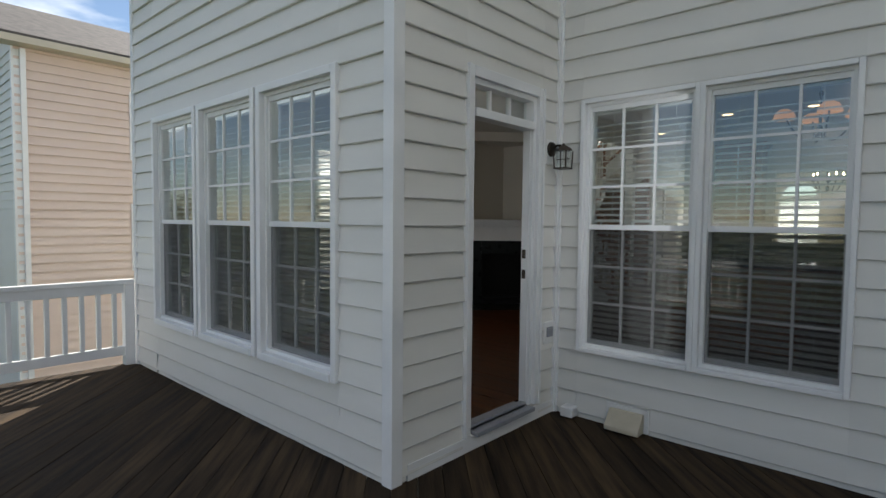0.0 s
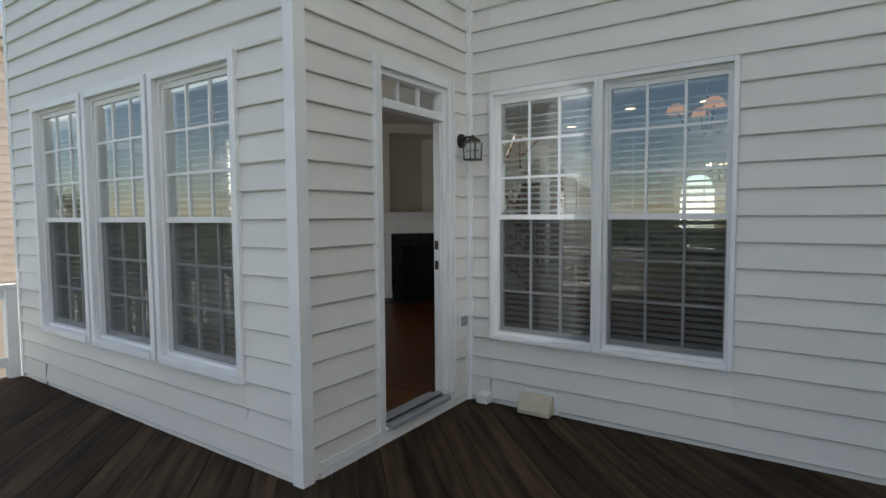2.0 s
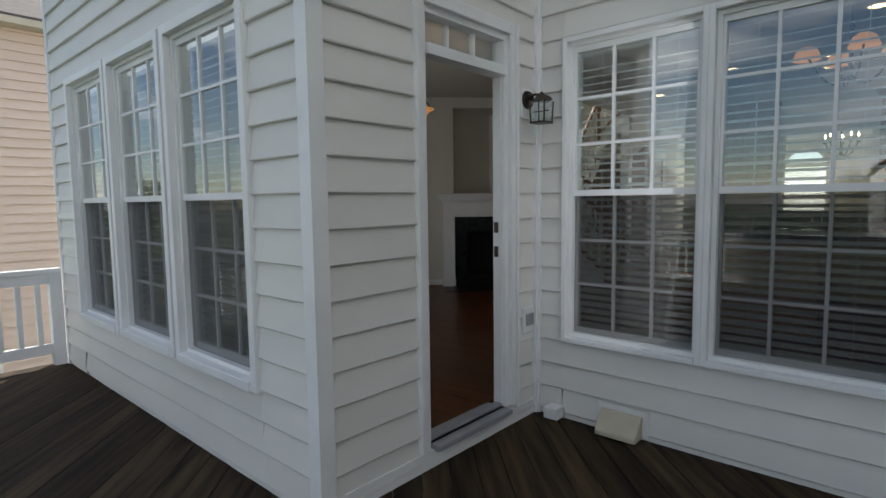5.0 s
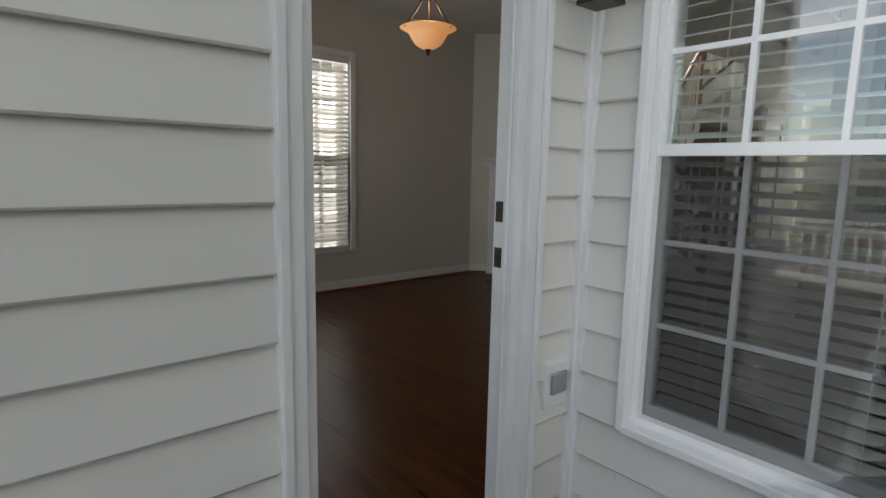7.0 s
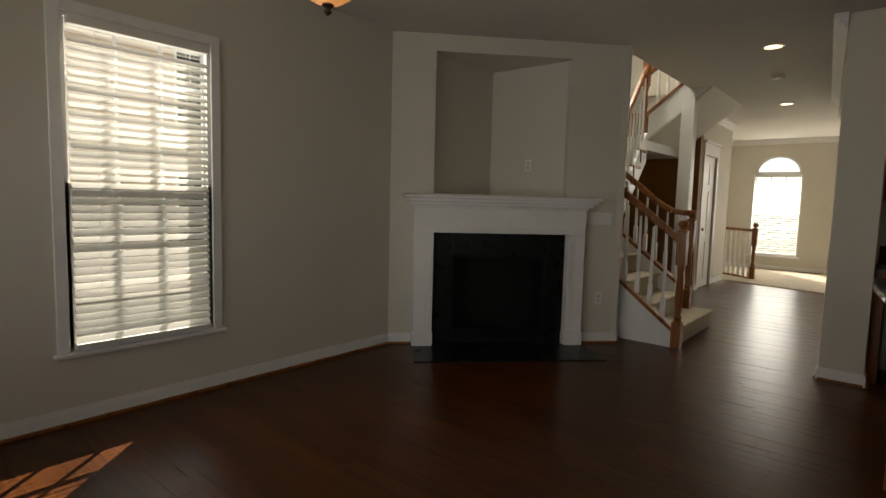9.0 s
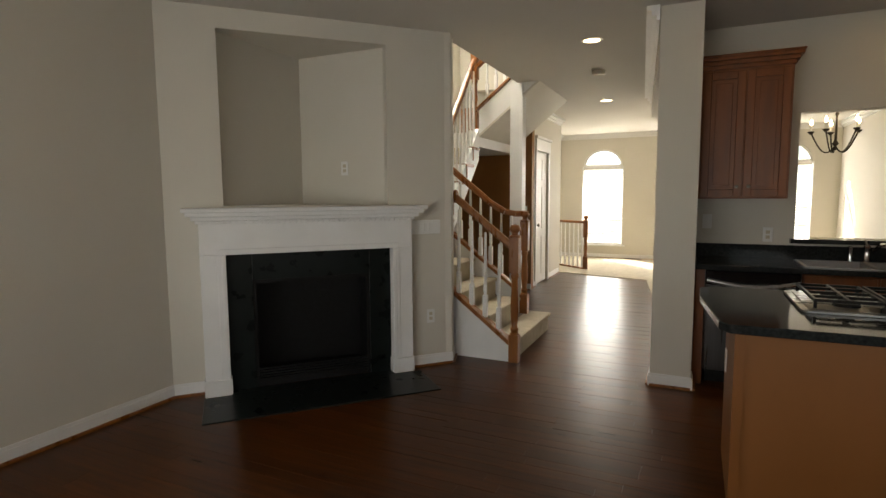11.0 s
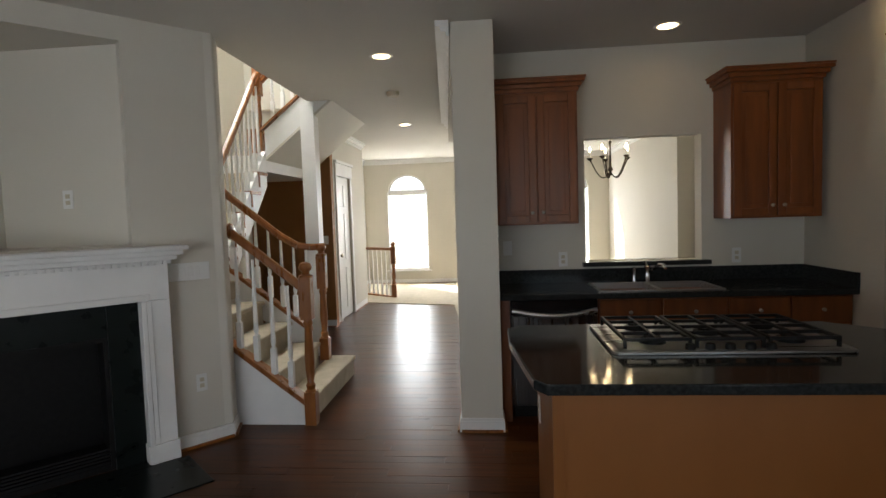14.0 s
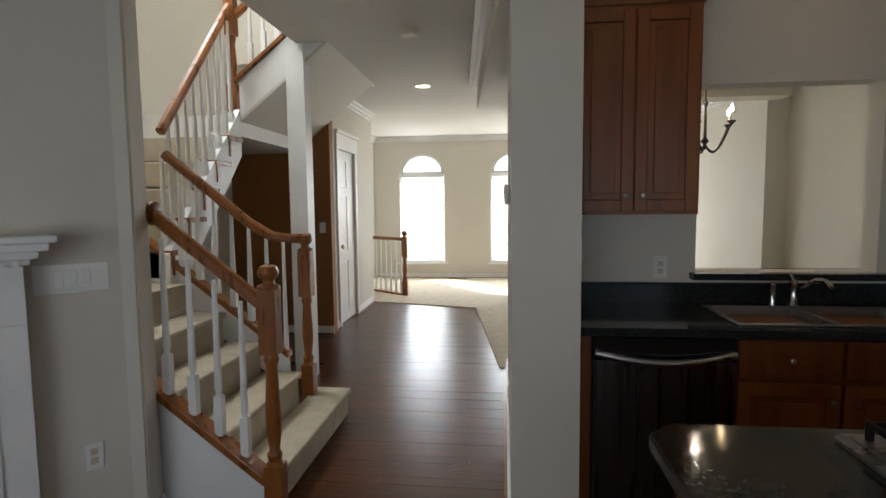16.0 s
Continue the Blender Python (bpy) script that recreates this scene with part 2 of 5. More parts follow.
# ---- mesh helpers ----
class MB:
    """Collects boxes, prisms and turned shapes into one mesh."""

    def __init__(self):
        self.v, self.f, self.smooth = [], [], False

    def add(self, vs, fs, m=None):
        o = len(self.v)
        self.v += [tuple(m @ Vector(p)) if m else tuple(p) for p in vs]
        self.f += [tuple(i + o for i in q) for q in fs]
        return self

    def box(self, x0, x1, y0, y1, z0, z1, m=None, c=0.0):
        """A box; c chamfers its upright edges."""
        if c:
            p = [(x0 + c, y0), (x1 - c, y0), (x1, y0 + c), (x1, y1 - c), (x1 - c, y1), (x0 + c, y1), (x0, y1 - c), (x0, y0 + c)]
            return self.prism(p, z0, z1, m)
        vs = [(x, y, z) for z in (z0, z1) for y in (y0, y1) for x in (x0, x1)]
        return self.add(vs, [(0, 2, 3, 1), (4, 5, 7, 6), (0, 1, 5, 4), (2, 6, 7, 3), (0, 4, 6, 2), (1, 3, 7, 5)], m)

    def prism(self, poly, z0, z1, m=None):
        k = len(poly)
        vs = [(x, y, z0) for x, y in poly] + [(x, y, z1) for x, y in poly]
        fs = [tuple(range(k - 1, -1, -1)), tuple(range(k, 2 * k))]
        fs += [(i, (i + 1) % k, k + (i + 1) % k, k + i) for i in range(k)]
        return self.add(vs, fs, m)

    def turn(self, prof, m=None, k=12, cap=True):
        """Turned about z; prof is (radius, height) from the bottom up."""
        vs = [(r * math.cos(2 * math.pi * j / k), r * math.sin(2 * math.pi * j / k), z) for r, z in prof for j in range(k)]
        fs = [(i * k + j, i * k + (j + 1) % k, (i + 1) * k + (j + 1) % k, (i + 1) * k + j) for i in range(len(prof) - 1) for j in range(k)]
        if cap:
            fs += [tuple(range(k - 1, -1, -1)), tuple(range((len(prof) - 1) * k, len(prof) * k))]
        self.smooth = True
        return self.add(vs, fs, m)

    def bar(self, a, b, w, h, up=(0, 0, 1), c=0.0):
        """A bar from a to b, w wide and h high, centred on the line."""
        a, b = Vector(a), Vector(b)
        d = (b - a)
        n = d.length
        z = d.normalized()
        x = Vector(up).cross(z)
        x = x.normalized() if x.length > 1e-6 else Vector((1, 0, 0))
        y = z.cross(x)
        m = Matrix((( x.x, y.x, z.x, a.x), (x.y, y.y, z.y, a.y), (x.z, y.z, z.z, a.z), (0, 0, 0, 1)))
        return self.box(-w / 2, w / 2, -h / 2, h / 2, 0, n, m, c)

    def tube(self, pts, r, k=8):
        for a, b in zip(pts, pts[1:]):
            d = Vector(b) - Vector(a)
            m = Matrix.Translation(a) @ d.to_track_quat("Z", "Y").to_matrix().to_4x4()
            self.turn([(r, 0), (r, d.length)], m, k)
        return self

    def mesh(self, name, mat, bevel=0.0):
        me = bpy.data.meshes.new(name)
        me.from_pydata(self.v, [], self.f)
        if self.smooth:
            bm = bmesh.new()
            bm.from_mesh(me)
            for e in bm.edges:
                if len(e.link_faces) == 2 and e.calc_face_angle(0) > 0.7:
                    e.smooth = False
            for q in bm.faces:
                q.smooth = True
            bm.to_mesh(me)
            bm.free()
        me.materials.append(mat)
        return me


def part(name, mb, mat, parent=None, label="", bevel=0.0, m=None):
    ob = new(name, mb.mesh(name, mat) if isinstance(mb, MB) else mb)
    if parent:
        ob.parent = parent
    if m is not None:
        ob.matrix_basis = m
    if bevel:
        mod = ob.modifiers.new("bevel", "BEVEL")
        mod.width, mod.segments, mod.limit_method = bevel, 2, "ANGLE"
    if label:
        tagged(ob, label)
    return ob


def thing(name, label, category, m=None, group="", kind=""):
    ob = new(name)
    ob.empty_display_size = 0.1
    if m is not None:
        ob.matrix_basis = m
    return tagged(ob, label, category, group, kind)


def structure(name, mb, mat, label="", category=""):
    return tagged(part(name, mb, mat), label, category, kind="structure")


def cut(a0, a1, z0, z1, holes):
    """Rectangles of a wall face that are left round its holes."""
    xs = sorted({a0, a1, *[min(max(v, a0), a1) for h in holes for v in h[:2]]})
    out = []
    for p, q in zip(xs, xs[1:]):
        hs = sorted((h[2], h[3]) for h in holes if h[0] < q - 1e-6 and h[1] > p + 1e-6)
        z = z0
        for lo, hi in hs:
            if lo > z + 1e-6:
                out.append((p, q, z, lo))
            z = max(z, hi)
        if z < z1 - 1e-6:
            out.append((p, q, z, z1))
    return out


def wall_along_x(name, y0, y1, x0, x1, z0, z1, holes=(), mat=None, label="", mb=None):
    b = mb or MB()
    for p, q, lo, hi in cut(x0, x1, z0, z1, holes):
        b.box(p, q, y0, y1, lo, hi)
    return b if mb else structure(name, b, mat or WALL, label, "wall")


def wall_along_y(name, x0, x1, y0, y1, z0, z1, holes=(), mat=None, label="", mb=None):
    b = mb or MB()
    for p, q, lo, hi in cut(y0, y1, z0, z1, holes):
        b.box(x0, x1, p, q, lo, hi)
    return b if mb else structure(name, b, mat or WALL, label, "wall")


# ---- the plan ----
ZD, ZC, TOP = -0.118, 2.745, 5.9
XL, XE = -3.60, -3.68          # side wall, inside and outside
YB = 1.68                      # outside of the rear wall beside the door
LEFT_WINS = [(-3.125, -2.335), (-2.205, -1.415), (-1.285, -0.495)]
RIGHT_WINS = [(0.235, 0.985), (1.045, 1.795)]
WZ = (0.41, 2.17)
SIDE_WIN = (2.05, 2.87, 0.41, 2.25)
FRONT_WINS = [(-2.60, -1.70), (-0.83, 0.07), (0.88, 1.78)]
PASS = (0.45, 1.34, 1.075, 2.05)

wall_along_x("wall_rear", 0.0, 0.11, XE, -0.0, -3.0, TOP, [(a, b, *WZ) for a, b in LEFT_WINS] + [(-2.285, -2.255, 0.36, 2.22), (-1.365, -1.335, 0.36, 2.22)], label="cream painted wall with three tall windows")
wall_along_y("wall_door", -0.08, 0.0, 0.11, YB + 0.12, -3.0, TOP, [(0.64, 1.37, 0.0, 2.20)], label="cream painted wall round the glazed door")
wall_along_x("wall_kitchen_rear", YB, YB + 0.12, 0.0, 6.0, -3.0, TOP, [(a, b, *WZ) for a, b in RIGHT_WINS], label="cream painted wall with a double window")
wall_along_y("wall_side", XE, XL, 0.11, 14.4, -3.0, TOP, [SIDE_WIN, (6.9, 8.3, 3.7, 5.1)], label="cream painted side wall with one window")
wall_along_x("wall_front", 14.4, 14.55, XE, 2.9, -3.0, TOP, [(a, b, 0.30, 2.43) for a, b in FRONT_WINS], label="cream painted front wall with arched windows")
wall_along_y("wall_kitchen_side", 2.75, 2.87, YB + 0.12, 14.4, -3.0, TOP, label="cream painted kitchen side wall")
wall_along_y("wall_dining_side", 2.42, 2.75, 7.06, 10.1, 0, ZC, label="cream painted dining room wall")
wall_along_y("wall_dining_far", 2.2, 2.75, 10.1, 14.4, 0, ZC, label="cream painted dining room wall")
wall_along_x("wall_kitchen_back", 6.93, 7.06, -0.42, 2.75, 0, ZC, [PASS], label="cream painted kitchen wall with a serving opening")
wall_along_y("wall_kitchen_nib", 2.1, 2.75, 6.07, 6.93, 0, ZC, label="cream painted wall nib beside the oven tower")
structure("wall_pier", MB().box(-0.53, -0.25, 6.15, 6.93, 0, ZC).box(-0.53, -0.42, 6.93, 8.6, 0, ZC), WALL, "cream painted wall end between hall and kitchen", "wall")
structure("beam", MB().prism([(-0.534, 6.16), (-0.425, 6.16), (-0.425, 9.6), (-0.42, 9.85), (-0.845, 9.85)], 2.46, ZC - 0.002).box(-0.42, 2.2, 9.6, 9.85, 2.46, ZC), WALL, "dropped soffit and beam under the ceiling", "beam")
wall_along_x("wall_stair_near", 6.13, 6.25, XL, -2.18, 0, TOP, label="cream painted wall beside the stairs")
structure("wall_stair_return", MB().prism([(-2.12, 6.06), (-2.18, 6.25), (-2.3, 6.25), (-2.3, 5.95)], 0, ZC), WALL, "cream painted wall corner by the stairs", "wall")
wall_along_x("wall_stair_back", 9.75, 9.87, XL, -2.46, 0, 2.75, mat=BROWN, label="brown painted wall under the stairs")
wall_along_x("wall_stair_back_upper", 9.75, 9.87, XL, -2.2, 3.0, TOP, label="cream painted upper stairwell wall")
wall_along_y("wall_stair_upper_side", -0.6, -0.5, 6.13, 9.87, 3.0, TOP, label="cream painted upper hall wall")
wall_along_y("wall_hall_left", -2.6, -2.5, 9.87, 11.7, 0, ZC, [(10.15, 10.85, 0, 2.1)], label="cream painted hall wall with a door")
wall_along_x("wall_hall_return", 11.7, 11.8, -3.15, -2.5, 0, ZC, label="cream painted wall return")
wall_along_y("wall_living_left", -3.2, -3.1, 11.8, 14.4, 0, ZC, label="cream painted living room wall")

ce = MB().box(XL, -0.08, 0.11, 1.8, ZC, 3.0)
ce.box(XL, 2.75, 1.8, 6.25, ZC, 3.0).box(-2.22, 2.75, 6.25, 8.3, ZC, 3.0).box(-1.97, 2.75, 8.3, 9.87, ZC, 3.0).box(XL, 2.75, 9.87, 14.4, ZC, 3.0)
structure("ceiling", ce, CEIL, "plain painted ceiling", "ceiling")
structure("roof_deck", MB().box(XE, 6.0, 1.68, 14.55, TOP, TOP + 0.12).box(XE, 0.0, 0.0, 1.68, TOP, TOP + 0.12), CEIL, "flat closing slab over the house", "roof")
fl = structure("floor", MB().box(XL, 2.75, 1.8, 14.4, -0.20, -0.014).box(XL, -0.12, 0.11, 1.8, -0.20, -0.014).box(-0.12, 0.0, 0.64, 1.37, -0.2, -0.03), FLOORW, "dark stained hardwood floor", "floor")

# added wall, out of view: keeps sky light from +x off deck and siding
structure("wall_next_wing", MB().box(4.3, 4.42, -3.6, YB, -3.0, TOP), SIDING, "unseen white wall added to shade the right end of the deck", "wall")

# baseboards
bb, shoe = MB(), MB()


def skirting(a, b, h=0.095, t=0.014):
    """Runs with the room on its left side."""
    a, b = Vector((*a, 0)), Vector((*b, 0))
    d = (b - a).normalized()
    n = Vector((-d.y, d.x, 0))
    for lo, hi, w in ((0.0, h - 0.02, t), (h - 0.02, h, t * 0.6)):
        c = [a, b, b + n * w, a + n * w]
        bb.prism([(p.x, p.y) for p in c], lo, hi)
    c = [a + n * t, b + n * t, b + n * (t + 0.016), a + n * (t + 0.016)]
    shoe.prism([(p.x, p.y) for p in c], 0.0, 0.018)


for a, b in (((XL, 4.5), (XL, 0.11)), ((XL, 0.11), (-0.12, 0.11)), ((-2.18, 6.25), (-2.12, 6.06)), ((-2.12, 6.06), (-2.36, 5.80)), ((-3.45, 4.66), (-3.60, 4.50)),
             ((-0.53, 6.136), (-0.53, 8.6)), ((-0.25, 6.15), (-0.53, 6.15)), ((-0.25, 6.3), (-0.25, 6.136)),
             ((-2.5, 11.7), (-2.5, 10.93)), ((-2.5, 10.07), (-2.5, 9.87)), ((-2.46, 9.75), (-3.0, 9.75)),
             ((-3.1, 14.4), (-3.1, 11.8)), ((2.2, 14.4), (-3.1, 14.4)), ((2.2, 10.1), (2.2, 14.4)), ((2.42, 7.06), (2.42, 10.1))):
    skirting(a, b)
structure("baseboard", bb, TRIM, "white moulded baseboard", "baseboard")
structure("trim_shoe", shoe, OAK, "stained shoe moulding along the baseboard", "trim")

# crown mouldings
cm = MB()


def crown(a, b, s=0.09):
    a, b = Vector((*a, 0)), Vector((*b, 0))
    d = (b - a).normalized()
    n = Vector((-d.y, d.x, 0))
    for lo, hi, w in ((ZC - s * 1.15, ZC - s * 0.8, s * 0.25), (ZC - s * 0.8, ZC - s * 0.4, s * 0.6), (ZC - s * 0.4, ZC, s)):
        c = [a, b, b + n * w, a + n * w]
        cm.prism([(p.x, p.y) for p in c], lo, hi)


for a, b in (((-0.534, 6.11), (-0.845, 9.85)), ((-2.5, 11.7), (-2.5, 9.87)), ((2.2, 14.4), (-3.1, 14.4)), ((-3.1, 14.4), (-3.1, 11.8)), ((2.2, 10.1), (2.2, 14.4))):
    crown(a, b)
structure("crown_moulding", cm, TRIM, "white crown moulding under the ceiling", "moulding")


# ---- windows: local x along the wall seen from outside, y inwards, z up ----
def sash(par, w, z0, z1, y, cols, rows, name):
    f = MB()
    s = 0.035
    f.box(0, s, y, y + 0.03, z0, z1).box(w - s, w, y, y + 0.03, z0, z1)
    f.box(s, w - s, y, y + 0.03, z0, z0 + s).box(s, w - s, y, y + 0.03, z1 - s, z1)
    so = part(name, f, TRIM, par)
    for i in range(1, cols):
        x = s + (w - 2 * s) * i / cols
        part("muntin", MB().box(x - 0.008, x + 0.008, y + 0.004, y + 0.026, z0 + s, z1 - s), TRIM, so)
    for i in range(1, rows):
        z = z0 + s + (z1 - z0 - 2 * s) * i / rows
        part("muntin", MB().box(s, w - s, y + 0.0055, y + 0.0245, z - 0.008, z + 0.008), TRIM, so)
    g = part("pane", MB().box(s - 0.004, w - s + 0.004, y + 0.013, y + 0.017, z0 + s - 0.004, z1 - s + 0.004), GLASS, so)
    g.visible_shadow = False
    return so


def window_unit(name, m, w, z0, z1, label, depth=0.11, outside=0.05, inside=0.06, mid=0.5, cols=3, rows=3, screen=True):
    o = thing(name, label, "window", m, kind="structure")
    fr = MB()
    fr.box(-0.002, 0.022, 0.0, depth, z0, z1).box(w - 0.022, w + 0.002, 0.0, depth, z0, z1)
    fr.box(0.022, w - 0.022, 0.0, depth, z0, z0 + 0.022).box(0.022, w - 0.022, 0.0, depth, z1 - 0.022, z1)
    part("window_frame", fr, TRIM, o)
    if outside:
        e, t = outside, 0.042
        tr = MB().box(-e, 0, -t, 0.002, z0 - e, z1 + e).box(w, w + e, -t, 0.002, z0 - e, z1 + e)
        tr.box(0, w, -t, 0.002, z1, z1 + e).box(0, w, -t - 0.012, 0.002, z0 - e, z0)
        part("casing", tr, TRIM, o, bevel=0.004)
    if inside:
        e, t = inside, 0.018
        tr = MB().box(-e, 0, depth, depth + t, z0, z1 + e).box(w, w + e, depth, depth + t, z0, z1 + e).box(0, w, depth, depth + t, z1, z1 + e)
        part("casing", tr, TRIM, o, bevel=0.004)
        part("window_sill", MB().box(-e - 0.02, w + e + 0.02, depth - 0.004, depth + 0.045, z0 - 0.022, z0), TRIM, o, bevel=0.004)
    zm = z0 + (z1 - z0) * mid
    sash(o, w, zm - 0.018, z1 - 0.02, 0.018, cols, rows, "upper_sash")
    sash(o, w, z0 + 0.02, zm + 0.018, 0.05, cols, rows, "lower_sash")
    if screen:
        g = part("insect_screen", MB().box(0.024, w - 0.024, 0.03, 0.031, z0 + 0.024, zm - 0.02), SCREEN, o, "dark insect screen")
        g.visible_shadow = False
    return o


def blind(m, w, z0, z1, y, tilt, label, pitch=0.043):
    o = thing("window_blind", label, "blind", m, group="window blinds")
    part("headrail", MB().box(0.03, w - 0.03, y - 0.02, y + 0.025, z1 - 0.065, z1 - 0.024), BLIND, o)
    part("bottom_rail", MB().box(0.03, w - 0.03, y - 0.02, y + 0.02, z0 + 0.026, z0 + 0.044), BLIND, o)
    n = int((z1 - z0 - 0.13) / pitch)
    sl = MB().box(-w / 2 + 0.03, w / 2 - 0.03, -0.023, 0.023, -0.0012, 0.0012).mesh("slat", BLIND)
    for i in range(n):
        part("slat", sl, None, o, m=pose(w / 2, y, z0 + 0.065 + pitch * i, tilt + random.uniform(-4, 4), 0, 0))
    for x in (0.16, w - 0.16):
        part("cord", MB().box(x - 0.0015, x + 0.0015, y - 0.0015, y + 0.0015, z0 + 0.04, z1 - 0.06), BLIND, o)
    return o


for i, (a, b) in enumerate(LEFT_WINS):
    m = pose(a, 0, 0)
    window_unit("window_%d" % (i + 1), m, b - a, *WZ, "tall white double-hung window with grilles in siding", 0.11)
    blind(m, b - a, *WZ, 0.098, 20, "white slatted blind lowered inside the window")
for i, (a, b) in enumerate(RIGHT_WINS):
    m = pose(a, YB, 0)
    window_unit("window_%d" % (i + 4), m, b - a, *WZ, "white double-hung window with grilles beside the door", 0.12, 0.03, 0.03)
    blind(m, b - a, *WZ, 0.105, 20, "white slatted blind lowered inside the window")
m = pose(XE, SIDE_WIN[1], 0, 0, 0, -90)
window_unit("window_6", m, SIDE_WIN[1] - SIDE_WIN[0], SIDE_WIN[2], SIDE_WIN[3], "white double-hung window in the side wall", 0.08)
blind(m, SIDE_WIN[1] - SIDE_WIN[0], SIDE_WIN[2], SIDE_WIN[3], 0.1, -42, "white slatted blind lowered over a bright window")
# invented window, never in view: an opening for light on the upper stairs
m = pose(XE, 8.3, 0, 0, 0, -90)
window_unit("window_7", m, 1.4, 3.7, 5.1, "unseen white window added to light the upper stairwell", 0.08)


def arched_window(name, a, b):
    w = b - a
    m = pose(b, 14.55, 0, 0, 0, 180)
    o = window_unit(name, m, w, 0.30, 2.03, "white window under an arched transom light", 0.15, inside=0)
    # arched light above, with the wall filled in round it
    n, rise, z = 14, 0.36, 2.05
    arc = [(w / 2 + (w / 2 - 0.03) * math.cos(math.pi * i / n), z + rise * math.sin(math.pi * i / n)) for i in range(n + 1)]
    up = Matrix(((1, 0, 0, 0), (0, 0, -1, 0.15), (0, 1, 0, 0), (0, 0, 0, 1)))
    fill = MB()
    for (xa, za), (xb, zb) in zip(arc, arc[1:]):
        fill.prism([(xb, zb), (xa, za), (xa, 2.432), (xb, 2.432)], 0.002, 0.148, up)
    fill.box(-0.002, 0.03, 0.002, 0.148, 2.03, 2.432).box(w - 0.03, w + 0.002, 0.002, 0.148, 2.03, 2.432)
    part("arch_surround", fill, WALL, o)
    rim = MB()
    for (xa, za), (xb, zb) in zip(arc, arc[1:]):
        k = 0.9
        ca, cb = (w / 2 + (xa - w / 2) * k, z + (za - z) * k), (w / 2 + (xb - w / 2) * k, z + (zb - z) * k)
        rim.prism([(xb, zb), cb, ca, (xa, za)], 0.03, 0.09, up)
    part("arch_frame", rim, TRIM, o)
    g = part("pane", MB().prism(arc, 0.06, 0.064, up), GLASS, o)
    g.visible_shadow = False
    part("transom_bar", MB().box(0, w, 0.03, 0.12, 2.02, 2.07), TRIM, o)
    part("window_sill", MB().box(-0.05, w + 0.05, 0.146, 0.2, 0.275, 0.3), TRIM, o)
    blind(m, w, 0.30, 2.03, 0.12, -37, "white slatted blind in an arched window", 0.05)


for i, (a, b) in enumerate(FRONT_WINS):
    arched_window("window_%d" % (i + 8), a, b)


# ---- glazed door, transom and jambs ----
DY0, DY1 = 0.64, 1.37
df = thing("door_1", "white exterior door frame with a three-light transom", "door frame", kind="structure")
jm = MB().box(-0.084, 0.003, DY0 - 0.003, DY0 + 0.035, 0.0, 2.2).box(-0.084, 0.003, DY1 - 0.035, DY1 + 0.003, 0.0, 2.2)
jm.box(-0.084, 0.003, DY0 + 0.035, DY1 - 0.035, 2.165, 2.203)
jm.box(-0.032, -0.018, DY1 - 0.046, DY1 - 0.035, 0.02, 1.98)
part("jamb", jm, TRIM, df, bevel=0.003)
part("header_bar", MB().box(-0.078, 0.02, DY0 + 0.035, DY1 - 0.035, 1.965, 2.02), TRIM, df, bevel=0.004)
part("casing", MB().box(0.0, 0.03, DY0 - 0.065, DY0, -0.02, 2.265).box(0.0, 0.03, DY1, DY1 + 0.065, 0.0, 2.265).box(0.0, 0.03, DY0, DY1, 2.2, 2.265).box(0.03, 0.042, DY0 - 0.065, DY0 - 0.04, -0.02, 2.265).box(0.03, 0.042, DY1 + 0.04, DY1 + 0.065, 0.0, 2.265), TRIM, df, bevel=0.004)
part("casing", MB().box(-0.096, -0.08, DY0 - 0.06, DY0, 0.0, 2.26).box(-0.096, -0.08, DY1, DY1 + 0.06, 0.0, 2.26).box(-0.096, -0.08, DY0, DY1, 2.2, 2.26), TRIM, df, bevel=0.004)
for k in (1, 2):
    y = DY0 + 0.035 + (DY1 - DY0 - 0.07) * k / 3
    part("muntin", MB().box(-0.075, -0.045, y - 0.009, y + 0.009, 2.02, 2.165), TRIM, df)
g = part("pane", MB().box(-0.062, -0.058, DY0 + 0.03, DY1 - 0.03, 2.015, 2.17), GLASS, df)
g.visible_shadow = False
part("threshold", MB().box(-0.13, 0.06, DY0 + 0.035, DY1 - 0.035, -0.03, 0.0).box(-0.07, -0.02, DY0 + 0.035, DY1 - 0.035, 0.0, 0.018), GREYPL, df, "grey metal threshold", bevel=0.004)
for z, nm in ((1.09, "bolt_plate"), (0.945, "strike_plate")):
    part(nm, MB().box(-0.075, -0.045, DY1 - 0.0368, DY1 - 0.034, z - 0.032, z + 0.032).box(-0.068, -0.054, DY1 - 0.0378, DY1 - 0.0368, z - 0.014, z + 0.014), BRONZE, df, "dark metal plate")
part("kick_board", MB().box(0.0, 0.022, 0.1, YB - 0.03, ZD + 0.0, -0.024), TRIM, df)

